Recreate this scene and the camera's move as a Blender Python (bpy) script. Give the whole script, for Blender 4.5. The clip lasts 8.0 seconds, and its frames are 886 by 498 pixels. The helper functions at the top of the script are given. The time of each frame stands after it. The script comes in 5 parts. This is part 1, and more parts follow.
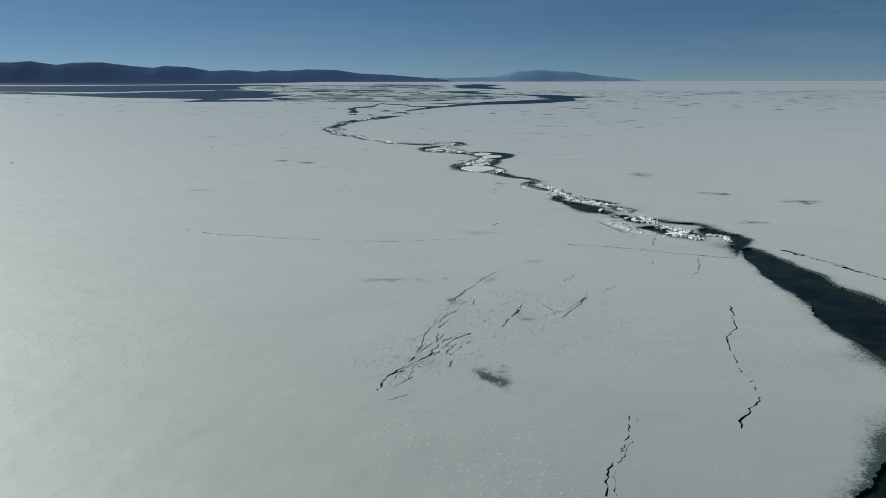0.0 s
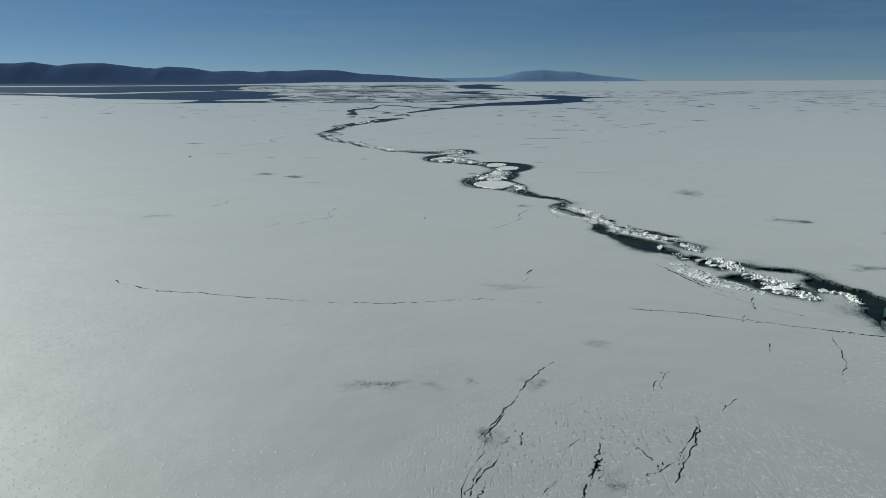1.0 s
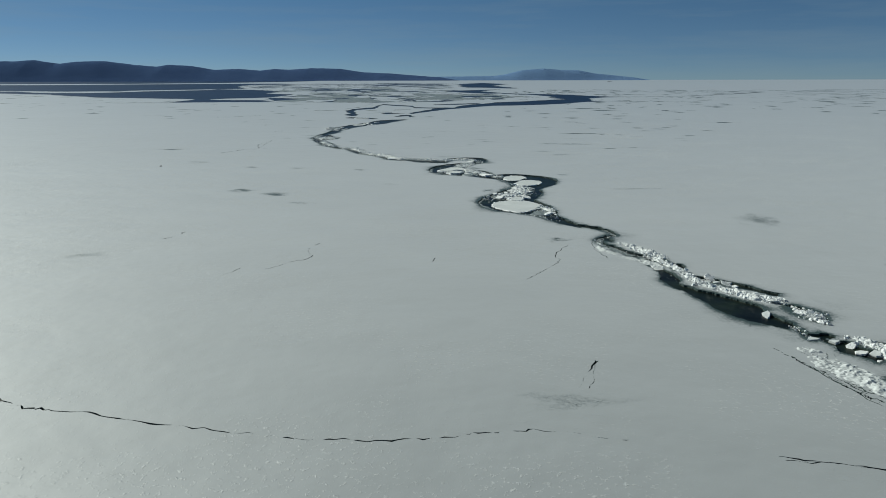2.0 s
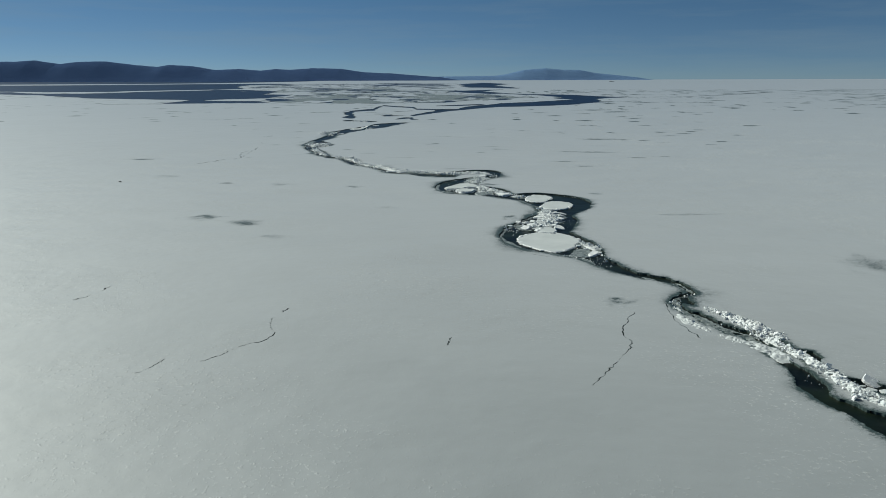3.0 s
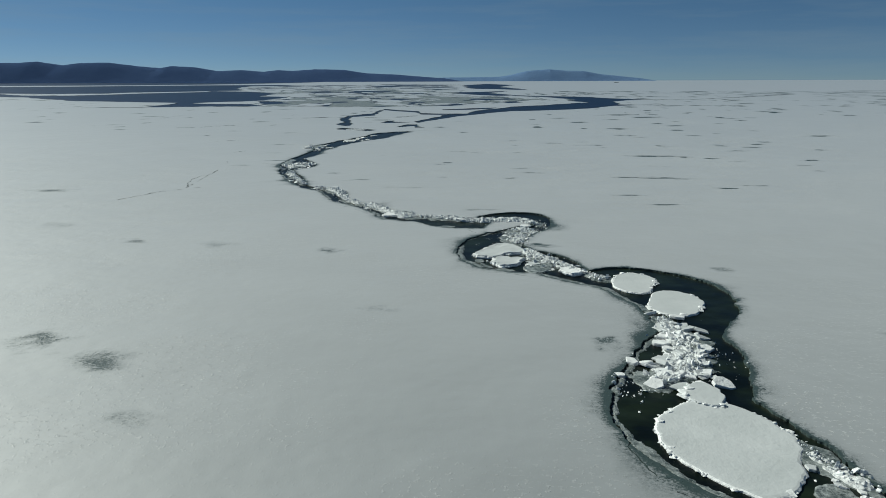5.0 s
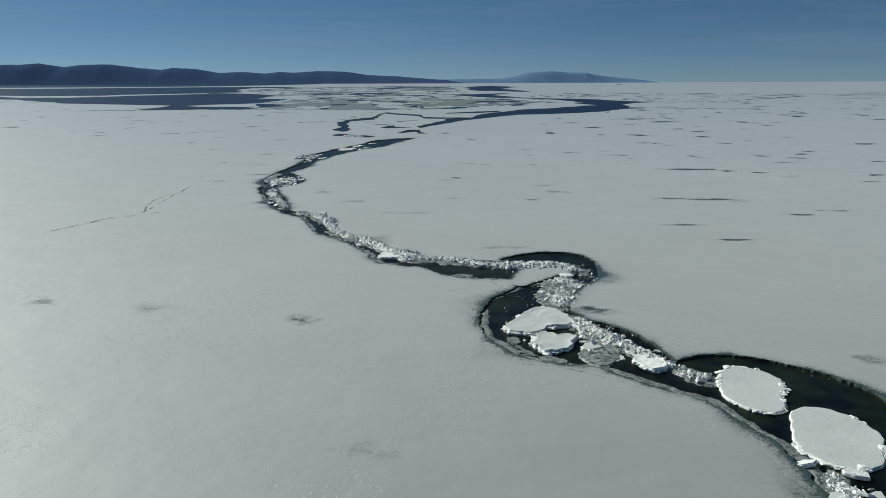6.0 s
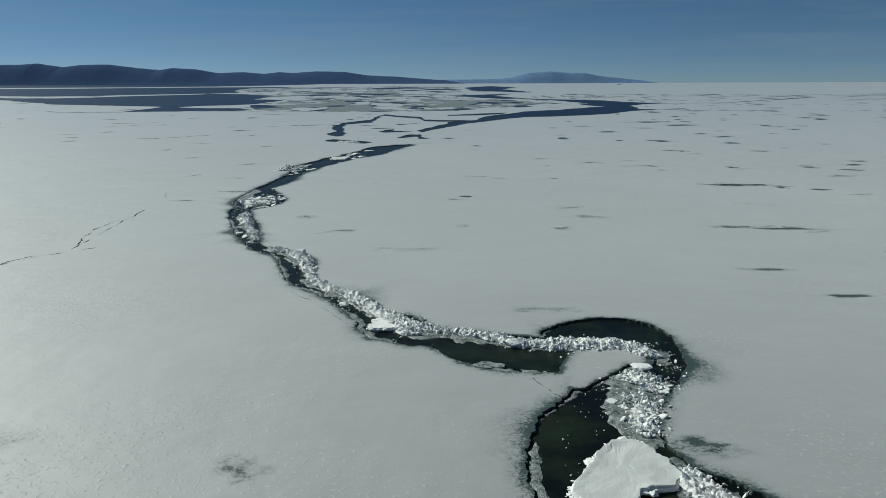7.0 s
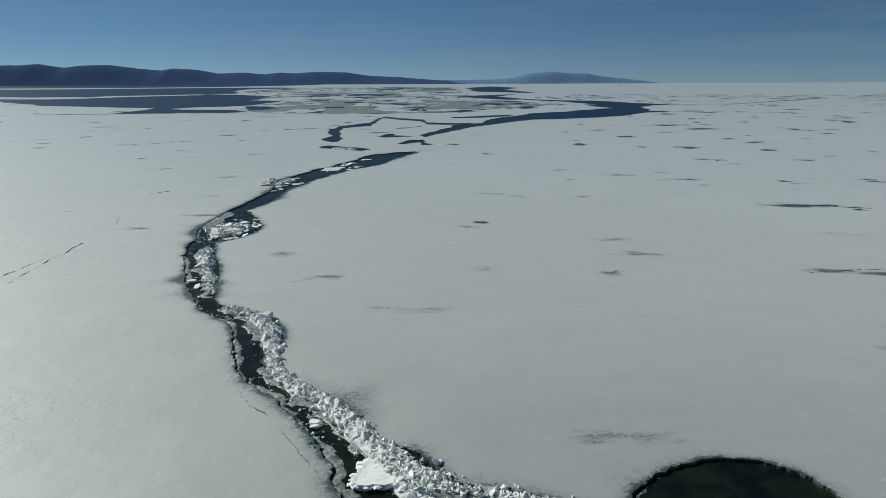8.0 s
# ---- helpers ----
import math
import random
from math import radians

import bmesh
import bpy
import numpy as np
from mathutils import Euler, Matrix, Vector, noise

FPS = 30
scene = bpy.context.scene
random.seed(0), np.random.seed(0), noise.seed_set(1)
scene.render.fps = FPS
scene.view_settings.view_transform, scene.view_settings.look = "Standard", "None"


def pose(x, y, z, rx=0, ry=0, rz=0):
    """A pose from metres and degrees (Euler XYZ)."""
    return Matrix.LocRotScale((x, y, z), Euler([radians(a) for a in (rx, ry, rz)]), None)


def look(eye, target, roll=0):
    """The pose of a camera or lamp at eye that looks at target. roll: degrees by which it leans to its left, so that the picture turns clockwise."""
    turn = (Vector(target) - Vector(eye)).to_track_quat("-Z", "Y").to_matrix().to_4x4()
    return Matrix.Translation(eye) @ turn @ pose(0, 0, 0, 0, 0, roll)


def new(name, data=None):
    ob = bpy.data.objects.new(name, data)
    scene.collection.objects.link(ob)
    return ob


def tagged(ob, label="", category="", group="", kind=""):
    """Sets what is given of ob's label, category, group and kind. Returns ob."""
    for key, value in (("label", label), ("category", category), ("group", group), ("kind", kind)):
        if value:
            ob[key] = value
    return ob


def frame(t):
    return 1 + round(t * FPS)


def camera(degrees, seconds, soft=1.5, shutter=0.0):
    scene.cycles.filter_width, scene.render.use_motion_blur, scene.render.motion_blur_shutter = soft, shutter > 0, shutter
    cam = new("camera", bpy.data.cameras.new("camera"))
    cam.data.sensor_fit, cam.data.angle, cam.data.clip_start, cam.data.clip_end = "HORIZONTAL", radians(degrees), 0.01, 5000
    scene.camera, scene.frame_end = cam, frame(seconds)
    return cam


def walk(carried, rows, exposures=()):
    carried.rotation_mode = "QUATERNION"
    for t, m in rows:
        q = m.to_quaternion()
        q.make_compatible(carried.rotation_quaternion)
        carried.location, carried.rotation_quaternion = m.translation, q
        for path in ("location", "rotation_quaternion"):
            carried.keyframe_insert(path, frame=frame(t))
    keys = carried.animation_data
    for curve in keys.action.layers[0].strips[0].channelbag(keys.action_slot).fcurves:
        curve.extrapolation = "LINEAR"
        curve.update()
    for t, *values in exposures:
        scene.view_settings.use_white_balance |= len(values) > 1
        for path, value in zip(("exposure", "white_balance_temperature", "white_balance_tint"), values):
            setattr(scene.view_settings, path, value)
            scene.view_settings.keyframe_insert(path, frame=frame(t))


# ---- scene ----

# ---- camera and its way: a drone flying level over the ice ----
cam = camera(63.5, 8.0, soft=0.9)
# seconds, x, y, height, yaw, pitch, roll
PATH = [
    (0, -0, 0, 7, 1.323, -13.199, 0.082),
    (0.5, -0.368, 4.53, 7.011, 1.421, -13.214, 0.181),
    (1, -0.738, 9.082, 7.024, 1.488, -13.185, 0.182),
    (1.5, -1.112, 13.651, 7.038, 1.572, -13.279, 0.127),
    (3, -2.248, 27.395, 7.087, 1.725, -13.298, 0.167),
    (3.5, -2.632, 31.972, 7.106, 1.791, -13.309, 0.231),
    (4, -3.019, 36.536, 7.127, 1.857, -13.281, 0.211),
    (4.5, -3.409, 41.082, 7.148, 1.899, -13.268, 0.2),
    (6, -4.594, 54.56, 7.221, 2.082, -13.083, 0.194),
    (6.5, -4.995, 58.98, 7.248, 2.089, -13.066, 0.224),
    (7, -5.398, 63.354, 7.277, 2.041, -13.057, 0.161),
    (7.5, -5.804, 67.676, 7.306, 2.077, -13.031, 0.138),
    (8, -6.213, 71.942, 7.337, 2.124, -13.031, 0.192),
]
walk(cam, [(t, pose(x, y, z, 90 + pitch, 0, yaw) @ pose(0, 0, 0, 0, 0, -roll)) for t, x, y, z, yaw, pitch, roll in PATH],
     exposures=[(0.0, 0.0, 6310, 0), (8.0, 0.0, 6310, 0)])

# ---- world, sun, exposure ----
SUN_EL, SUN_AZ = radians(33), radians(302)
world = bpy.data.worlds.new("sky")
scene.world = world
world.use_nodes = True
wn = world.node_tree
sky = wn.nodes.new("ShaderNodeTexSky")
sky.sky_type, sky.sun_disc = "NISHITA", False
sky.sun_elevation, sky.sun_rotation = SUN_EL, SUN_AZ
sky.altitude, sky.air_density, sky.dust_density, sky.ozone_density = 3000, 0.4, 0.35, 0.8
wn.nodes["Background"].inputs["Strength"].default_value = 0.062
tint = wn.nodes.new("ShaderNodeMix")
tint.data_type, tint.blend_type = "RGBA", "MULTIPLY"
tint.inputs[0].default_value, tint.inputs[7].default_value = 1.0, (0.89, 0.96, 0.95, 1)
wn.links.new(sky.outputs[0], tint.inputs[6])
# a blue-grey dimness low over the lake, and faint streaks of high cloud
way = wn.nodes.new("ShaderNodeTexCoord").outputs["Generated"]
split = wn.nodes.new("ShaderNodeSeparateXYZ")
wn.links.new(way, split.inputs[0])
ramp = wn.nodes.new("ShaderNodeValToRGB")
ramp.color_ramp.elements[0].position, ramp.color_ramp.elements[0].color = 0.0, (0.70, 0.69, 0.71, 1)
ramp.color_ramp.elements[1].position, ramp.color_ramp.elements[1].color = 0.14, (0.87, 1.06, 1.10, 1)
wn.links.new(split.outputs[2], ramp.inputs[0])
haze = wn.nodes.new("ShaderNodeMix")
haze.data_type, haze.blend_type = "RGBA", "MULTIPLY"
haze.inputs[0].default_value = 1.0
wn.links.new(tint.outputs[2], haze.inputs[6])
wn.links.new(ramp.outputs[0], haze.inputs[7])
flat = wn.nodes.new("ShaderNodeMapping")
flat.inputs["Scale"].default_value = (2.2, 2.2, 26.0)
wn.links.new(way, flat.inputs[0])
wisps = wn.nodes.new("ShaderNodeTexNoise")
wisps.inputs["Scale"].default_value, wisps.inputs["Detail"].default_value, wisps.inputs["Roughness"].default_value = 1.6, 5, 0.62
wn.links.new(flat.outputs[0], wisps.inputs["Vector"])
thin = wn.nodes.new("ShaderNodeMapRange")
thin.inputs[1].default_value, thin.inputs[2].default_value, thin.inputs[3].default_value, thin.inputs[4].default_value = 0.45, 0.75, 0.0, 0.22
wn.links.new(wisps.outputs[0], thin.inputs[0])
cloud = wn.nodes.new("ShaderNodeMix")
cloud.data_type = "RGBA"
cloud.inputs[7].default_value = (3.6, 4.4, 5.0, 1)
wn.links.new(thin.outputs[0], cloud.inputs[0])
wn.links.new(haze.outputs[2], cloud.inputs[6])
wn.links.new(cloud.outputs[2], wn.nodes["Background"].inputs[0])
sun = new("sun", bpy.data.lights.new("sun", "SUN"))
sun.data.energy, sun.data.angle, sun.data.color = 4.4, radians(0.6), (1.0, 0.975, 0.90)
to_sun = Vector((math.sin(SUN_AZ) * math.cos(SUN_EL), math.cos(SUN_AZ) * math.cos(SUN_EL), math.sin(SUN_EL)))
sun.matrix_world = look((0, 0, 300), Vector((0, 0, 300)) - to_sun)


# ---- materials ----
class Shade:
    """A node material being put together."""

    def __init__(self, name):
        self.mat = bpy.data.materials.new(name)
        self.mat.use_nodes = True
        self.tree = self.mat.node_tree
        self.bsdf = self.tree.nodes["Principled BSDF"]
        self.spot = self.node("ShaderNodeTexCoord").outputs["Object"]

    def node(self, kind, **settings):
        n = self.tree.nodes.new(kind)
        for key, value in settings.items():
            setattr(n, key, value)
        return n

    def link(self, a, b):
        self.tree.links.new(a, b)

    def put(self, socket, value):
        if isinstance(value, bpy.types.NodeSocket):
            self.link(value, self.bsdf.inputs[socket])
        else:
            self.bsdf.inputs[socket].default_value = value

    def noise(self, scale, detail=3, rough=0.55, where=None, stretch=None):
        n = self.node("ShaderNodeTexNoise")
        n.inputs["Scale"].default_value, n.inputs["Detail"].default_value, n.inputs["Roughness"].default_value = scale, detail, rough
        where = where or self.spot
        if stretch:
            m = self.node("ShaderNodeMapping")
            m.inputs["Scale"].default_value = stretch
            self.link(where, m.inputs[0])
            where = m.outputs[0]
        self.link(where, n.inputs["Vector"])
        return n.outputs[0]

    def span(self, value, a, b, lo=0.0, hi=1.0):
        r = self.node("ShaderNodeMapRange")
        r.inputs[1].default_value, r.inputs[2].default_value = a, b
        r.inputs[3].default_value, r.inputs[4].default_value = lo, hi
        self.link(value, r.inputs[0])
        return r.outputs[0]

    def math(self, kind, a, b):
        m = self.node("ShaderNodeMath", operation=kind)
        for socket, v in zip(m.inputs, (a, b)):
            if isinstance(v, bpy.types.NodeSocket):
                self.link(v, socket)
            else:
                socket.default_value = v
        return m.outputs[0]

    def mix(self, factor, a, b):
        m = self.node("ShaderNodeMix", data_type="RGBA")
        for socket, v in zip((m.inputs[0], m.inputs[6], m.inputs[7]), (factor, a, b)):
            if isinstance(v, bpy.types.NodeSocket):
                self.link(v, socket)
            elif isinstance(v, tuple):
                socket.default_value = (*v, 1)
            else:
                socket.default_value = v
        return m.outputs[2]

    def bump(self, height, distance, strength=1.0, after=None):
        b = self.node("ShaderNodeBump")
        b.inputs["Strength"].default_value, b.inputs["Distance"].default_value = strength, distance
        self.link(height, b.inputs["Height"])
        if after:
            self.link(after, b.inputs["Normal"])
        return b.outputs[0]


def make_snow_ice():
    """Smooth, wind-packed white ice with granular patches, greyer where it is soaked through."""
    s = Shade("snow_ice")
    wet = s.node("ShaderNodeAttribute", attribute_name="wet").outputs["Fac"]
    broad = s.noise(0.05, 4, 0.6)
    patch = s.noise(0.35, 5, 0.6, stretch=(0.6, 1.0, 1.0))
    grain = s.noise(11.0, 4, 0.7)
    coarse = s.noise(2.6, 4, 0.65)
    crusty = s.span(s.noise(0.13, 4, 0.6), 0.47, 0.70)
    heart = s.node("ShaderNodeVectorMath", operation="DISTANCE")
    heart.inputs[1].default_value = (2.4, 21.0, 0.0)
    s.link(s.spot, heart.inputs[0])
    rotten = s.math("MULTIPLY", s.span(heart.outputs["Value"], 5.0, 1.5), s.span(s.noise(0.5, 3), 0.33, 0.58))
    band = s.node("ShaderNodeVectorMath", operation="DISTANCE")
    band.inputs[1].default_value = (-0.7, 17.6, 0.0)
    s.link(s.spot, band.inputs[0])
    rotten = s.math("MAXIMUM", rotten, s.math("MULTIPLY", s.span(band.outputs["Value"], 2.6, 0.6), s.span(s.noise(0.9, 3), 0.38, 0.55)))
    crusty = s.math("MAXIMUM", crusty, s.math("MULTIPLY", rotten, 1.2))
    splits = s.math("MULTIPLY", rotten, s.span(s.noise(2.4, 4, 0.7, stretch=(5.0, 1.3, 1.0)), 0.45, 0.37))
    tone = s.math("ADD", s.span(broad, 0.3, 0.7, 0.0, 0.55), s.span(patch, 0.3, 0.75, 0.0, 0.45))
    dry = s.mix(tone, (0.220, 0.238, 0.246), (0.292, 0.311, 0.320))
    dry = s.mix(s.span(s.noise(3.5, 6, 0.75), 0.52, 0.30, 0.0, 0.4), dry, (0.25, 0.275, 0.275))
    dry = s.mix(s.math("MULTIPLY", crusty, s.span(s.noise(8.0, 4, 0.65), 0.57, 0.68, 0.0, 0.6)), dry, (0.70, 0.72, 0.70))
    dry = s.mix(s.math("MULTIPLY", crusty, s.span(grain, 0.42, 0.28, 0.0, 0.35)), dry, (0.24, 0.27, 0.265))
    dry = s.mix(s.math("MULTIPLY", splits, 0.75), dry, (0.08, 0.10, 0.10))
    soaked = s.span(wet, 0.0, 0.35)
    streak = s.math("MULTIPLY", s.span(s.noise(0.9, 4, 0.65, stretch=(1.0, 0.6, 1.0)), 0.25, 0.75, -0.32, 0.32), soaked)
    mottle = s.math("MULTIPLY", s.span(s.noise(8.0, 5, 0.8), 0.28, 0.72, -0.62, 0.62), soaked)
    torn = s.span(s.math("ADD", wet, s.math("ADD", streak, mottle)), 0.06, 1.05)
    speck = s.span(s.math("ADD", wet, s.math("MULTIPLY", s.noise(15.0, 4, 0.75), 1.9)), 1.36, 1.70, 0.0, 0.7)
    torn = s.math("ADD", s.math("MULTIPLY", torn, 0.85), s.math("MULTIPLY", speck, s.span(wet, 0.03, 0.3)))
    torn = s.math("MINIMUM", torn, 1.0)
    s.put("Base Color", s.mix(torn, dry, (0.05, 0.075, 0.072)))
    s.put("Roughness", s.span(torn, 0.0, 1.0, 0.66, 0.45))
    s.put("IOR", 1.78)
    s.put("Specular IOR Level", s.span(torn, 0.0, 0.8, 0.9, 0.25))
    s.put("Sheen Weight", s.span(torn, 0.0, 0.8, 0.68, 0.0))
    s.put("Sheen Roughness", 0.45)
    fleck = s.span(s.noise(8.0, 4, 0.65), 0.57, 0.70)
    rough = s.math("ADD", s.math("MULTIPLY", s.math("MAXIMUM", crusty, s.span(wet, 0.1, 0.6, 0.0, 0.6)), 0.9), 0.08)
    b = s.bump(s.math("MULTIPLY", fleck, rough), 0.06, 0.4)
    b = s.bump(splits, -0.05, 0.6, b)
    b = s.bump(s.noise(5.5, 3, 0.6), 0.03, 0.06, s.bump(coarse, 0.05, 0.08, b))
    b = s.bump(s.noise(0.35, 3), 0.25, 0.3, b)
    s.put("Normal", b)
    return s.mat


def make_snow():
    """Bright broken snow-ice of the rubble and the floes."""
    s = Shade("broken_snow")
    chance = s.node("ShaderNodeObjectInfo").outputs["Random"]
    island = s.node("ShaderNodeNewGeometry").outputs["Random Per Island"]
    grain = s.noise(14.0, 4, 0.7)
    base = s.mix(s.math("MULTIPLY", s.math("ADD", chance, island), 0.5), (0.80, 0.82, 0.82), (0.95, 0.95, 0.94))
    base = s.mix(s.span(grain, 0.42, 0.25, 0.0, 0.35), base, (0.55, 0.61, 0.62))
    s.put("Base Color", base)
    s.put("Roughness", 0.7)
    s.put("Specular IOR Level", 0.3)
    s.put("Normal", s.bump(grain, 0.04, 0.45, s.bump(s.noise(4.0, 3), 0.06, 0.5)))
    return s.mat


def make_crushed():
    """Crushed ice: white crumbs, grey wet hollows."""
    s = Shade("crushed_ice")
    crumb = s.noise(9.0, 5, 0.8)
    base = s.mix(s.span(crumb, 0.36, 0.50), (0.52, 0.56, 0.56), (0.92, 0.93, 0.92))
    s.put("Base Color", base)
    s.put("Roughness", 0.6)
    s.put("Normal", s.bump(s.noise(30.0, 3, 0.6), 0.02, 0.6, s.bump(crumb, 0.10, 0.8)))
    return s.mat


def make_floe():
    """The flush, smooth and rather whiter top of a loose floe."""
    s = Shade("floe_snow")
    soft = s.noise(0.8, 4, 0.6)
    grain = s.noise(16.0, 4, 0.7)
    base = s.mix(s.span(soft, 0.3, 0.7), (0.55, 0.575, 0.575), (0.65, 0.67, 0.67))
    s.put("Base Color", s.mix(s.span(grain, 0.40, 0.26, 0.0, 0.3), base, (0.36, 0.41, 0.41)))
    s.put("Roughness", 0.65)
    s.put("Normal", s.bump(grain, 0.015, 0.35, s.bump(s.noise(5.0, 4, 0.6), 0.04, 0.3)))
    return s.mat


def make_grey_ice():
    """Thin soaked ice and slush, grey with clearer and whiter veins."""
    s = Shade("grey_ice")
    vein = s.noise(7.0, 6, 0.85)
    base = s.mix(s.span(vein, 0.42, 0.66), (0.05, 0.07, 0.068), (0.62, 0.66, 0.65))
    s.put("Base Color", base)
    s.put("Roughness", s.span(vein, 0.3, 0.7, 0.2, 0.6))
    s.put("Normal", s.bump(vein, 0.05, 0.7))
    return s.mat


def make_skim():
    """Thin refrozen slush: grey, with darker clear spots and white crumbs frozen in."""
    s = Shade("skim_ice")
    vein = s.noise(3.2, 6, 0.8)
    crumb = s.noise(16.0, 4, 0.75)
    base = s.mix(s.span(vein, 0.40, 0.60), (0.055, 0.075, 0.072), (0.30, 0.33, 0.325))
    s.put("Base Color", s.mix(s.span(crumb, 0.56, 0.68), base, (0.62, 0.65, 0.64)))
    s.put("Roughness", s.span(vein, 0.3, 0.7, 0.25, 0.6))
    s.put("Normal", s.bump(crumb, 0.03, 0.5, s.bump(vein, 0.05, 0.5)))
    return s.mat


def make_water():
    """Cold, clear and deep lake water, near black from above, ruffled by the wind."""
    s = Shade("lake_water")
    murk = s.noise(0.7, 4, 0.6)
    lead = s.mix(s.span(murk, 0.42, 0.66), (0.0025, 0.005, 0.0045), (0.014, 0.022, 0.011))
    # sky reflected by far waves is painted into the base colour, bluer along Y
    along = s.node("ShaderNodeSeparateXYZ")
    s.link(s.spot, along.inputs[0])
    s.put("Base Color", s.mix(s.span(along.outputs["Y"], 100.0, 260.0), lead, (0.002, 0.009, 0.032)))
    s.put("Roughness", 0.36)
    s.put("IOR", 1.33)
    s.put("Specular IOR Level", 0.28)
    s.put("Normal", s.bump(s.noise(1.6, 3, 0.5), 0.05, 0.3, s.bump(s.noise(0.2, 3), 0.4, 0.4)))
    return s.mat


def make_ridge(name, low, high):
    """Wooded slopes far off, with paler clearings; distance haze is put into the base colour."""
    s = Shade(name)
    s.put("Base Color", s.mix(s.span(s.noise(0.012, 6, 0.7), 0.35, 0.75), low, high))
    s.put("Roughness", 1.0)
    s.put("Specular IOR Level", 0.0)
    s.put("Normal", s.bump(s.noise(0.3, 2, 0.5), 5.0, 0.8))
    return s.mat


def make_plain(name, colour, rough=0.8):
    s = Shade(name)
    g = s.noise(20.0, 4)
    s.put("Base Color", s.mix(s.span(g, 0.3, 0.7), tuple(c * 0.6 for c in colour), colour))
    s.put("Roughness", rough)
    return s.mat


SNOW_ICE, SNOW, CRUSHED, FLOE, GREY_ICE, SKIM, WATER = make_snow_ice(), make_snow(), make_crushed(), make_floe(), make_grey_ice(), make_skim(), make_water()
# blue of the distance haze is painted into both base colours, palest on the cape
NEAR_HAZED_WOODS = make_ridge("hazed_wooded_slope", (0.060, 0.100, 0.205), (0.070, 0.114, 0.222))
FAR_HAZED_WOODS = make_ridge("hazy_slope", (0.145, 0.240, 0.41), (0.17, 0.27, 0.44))
DARK_ICE = make_plain("dirty_ice", (0.05, 0.055, 0.06))

# ---- the plan of the ice ----
ICE_TOP, WATER_TOP = 0.0, -0.06
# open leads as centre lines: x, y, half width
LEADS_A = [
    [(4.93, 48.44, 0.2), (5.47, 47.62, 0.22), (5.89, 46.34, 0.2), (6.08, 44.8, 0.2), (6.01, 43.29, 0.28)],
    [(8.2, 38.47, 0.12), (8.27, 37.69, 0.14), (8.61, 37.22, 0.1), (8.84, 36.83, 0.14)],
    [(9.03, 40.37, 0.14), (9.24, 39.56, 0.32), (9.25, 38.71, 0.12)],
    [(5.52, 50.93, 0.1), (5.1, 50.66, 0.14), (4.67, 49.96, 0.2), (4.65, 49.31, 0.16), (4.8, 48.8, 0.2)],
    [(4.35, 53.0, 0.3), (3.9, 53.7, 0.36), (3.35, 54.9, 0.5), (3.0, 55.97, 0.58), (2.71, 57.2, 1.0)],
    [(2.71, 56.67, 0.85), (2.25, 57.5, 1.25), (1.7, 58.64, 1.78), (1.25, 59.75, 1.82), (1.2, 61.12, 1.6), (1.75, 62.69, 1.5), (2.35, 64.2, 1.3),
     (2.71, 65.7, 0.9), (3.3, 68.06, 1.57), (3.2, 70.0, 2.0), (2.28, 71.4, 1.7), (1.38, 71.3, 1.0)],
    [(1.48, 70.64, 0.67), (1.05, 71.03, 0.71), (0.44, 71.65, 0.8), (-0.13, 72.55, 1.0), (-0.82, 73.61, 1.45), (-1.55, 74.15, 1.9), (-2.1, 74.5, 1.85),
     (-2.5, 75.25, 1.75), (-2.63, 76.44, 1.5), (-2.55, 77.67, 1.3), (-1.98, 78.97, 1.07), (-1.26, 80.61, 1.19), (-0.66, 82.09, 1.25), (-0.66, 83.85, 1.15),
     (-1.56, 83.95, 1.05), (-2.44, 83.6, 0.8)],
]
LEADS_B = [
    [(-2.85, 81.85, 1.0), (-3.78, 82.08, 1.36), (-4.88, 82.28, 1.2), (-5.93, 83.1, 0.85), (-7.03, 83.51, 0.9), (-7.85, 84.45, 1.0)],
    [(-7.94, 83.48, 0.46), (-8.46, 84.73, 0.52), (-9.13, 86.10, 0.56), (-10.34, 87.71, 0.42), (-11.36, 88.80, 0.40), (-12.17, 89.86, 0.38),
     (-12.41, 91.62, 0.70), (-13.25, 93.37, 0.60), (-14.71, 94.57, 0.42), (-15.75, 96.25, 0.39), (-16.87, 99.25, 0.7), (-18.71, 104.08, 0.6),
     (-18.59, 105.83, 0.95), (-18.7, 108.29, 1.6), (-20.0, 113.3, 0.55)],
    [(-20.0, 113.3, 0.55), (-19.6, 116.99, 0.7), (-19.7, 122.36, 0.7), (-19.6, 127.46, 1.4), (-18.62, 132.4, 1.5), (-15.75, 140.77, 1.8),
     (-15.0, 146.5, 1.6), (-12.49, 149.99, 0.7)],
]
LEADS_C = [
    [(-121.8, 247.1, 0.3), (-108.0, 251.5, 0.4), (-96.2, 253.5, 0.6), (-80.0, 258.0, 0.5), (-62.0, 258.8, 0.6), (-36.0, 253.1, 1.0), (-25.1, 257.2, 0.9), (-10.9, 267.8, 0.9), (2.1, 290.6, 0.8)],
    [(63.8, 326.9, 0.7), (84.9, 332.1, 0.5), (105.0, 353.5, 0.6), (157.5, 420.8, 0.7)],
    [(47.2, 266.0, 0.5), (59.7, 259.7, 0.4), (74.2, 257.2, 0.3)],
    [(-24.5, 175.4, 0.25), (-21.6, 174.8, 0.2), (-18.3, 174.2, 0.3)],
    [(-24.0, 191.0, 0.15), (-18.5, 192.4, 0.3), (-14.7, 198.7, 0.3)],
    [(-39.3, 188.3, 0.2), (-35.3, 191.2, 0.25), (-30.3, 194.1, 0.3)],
]
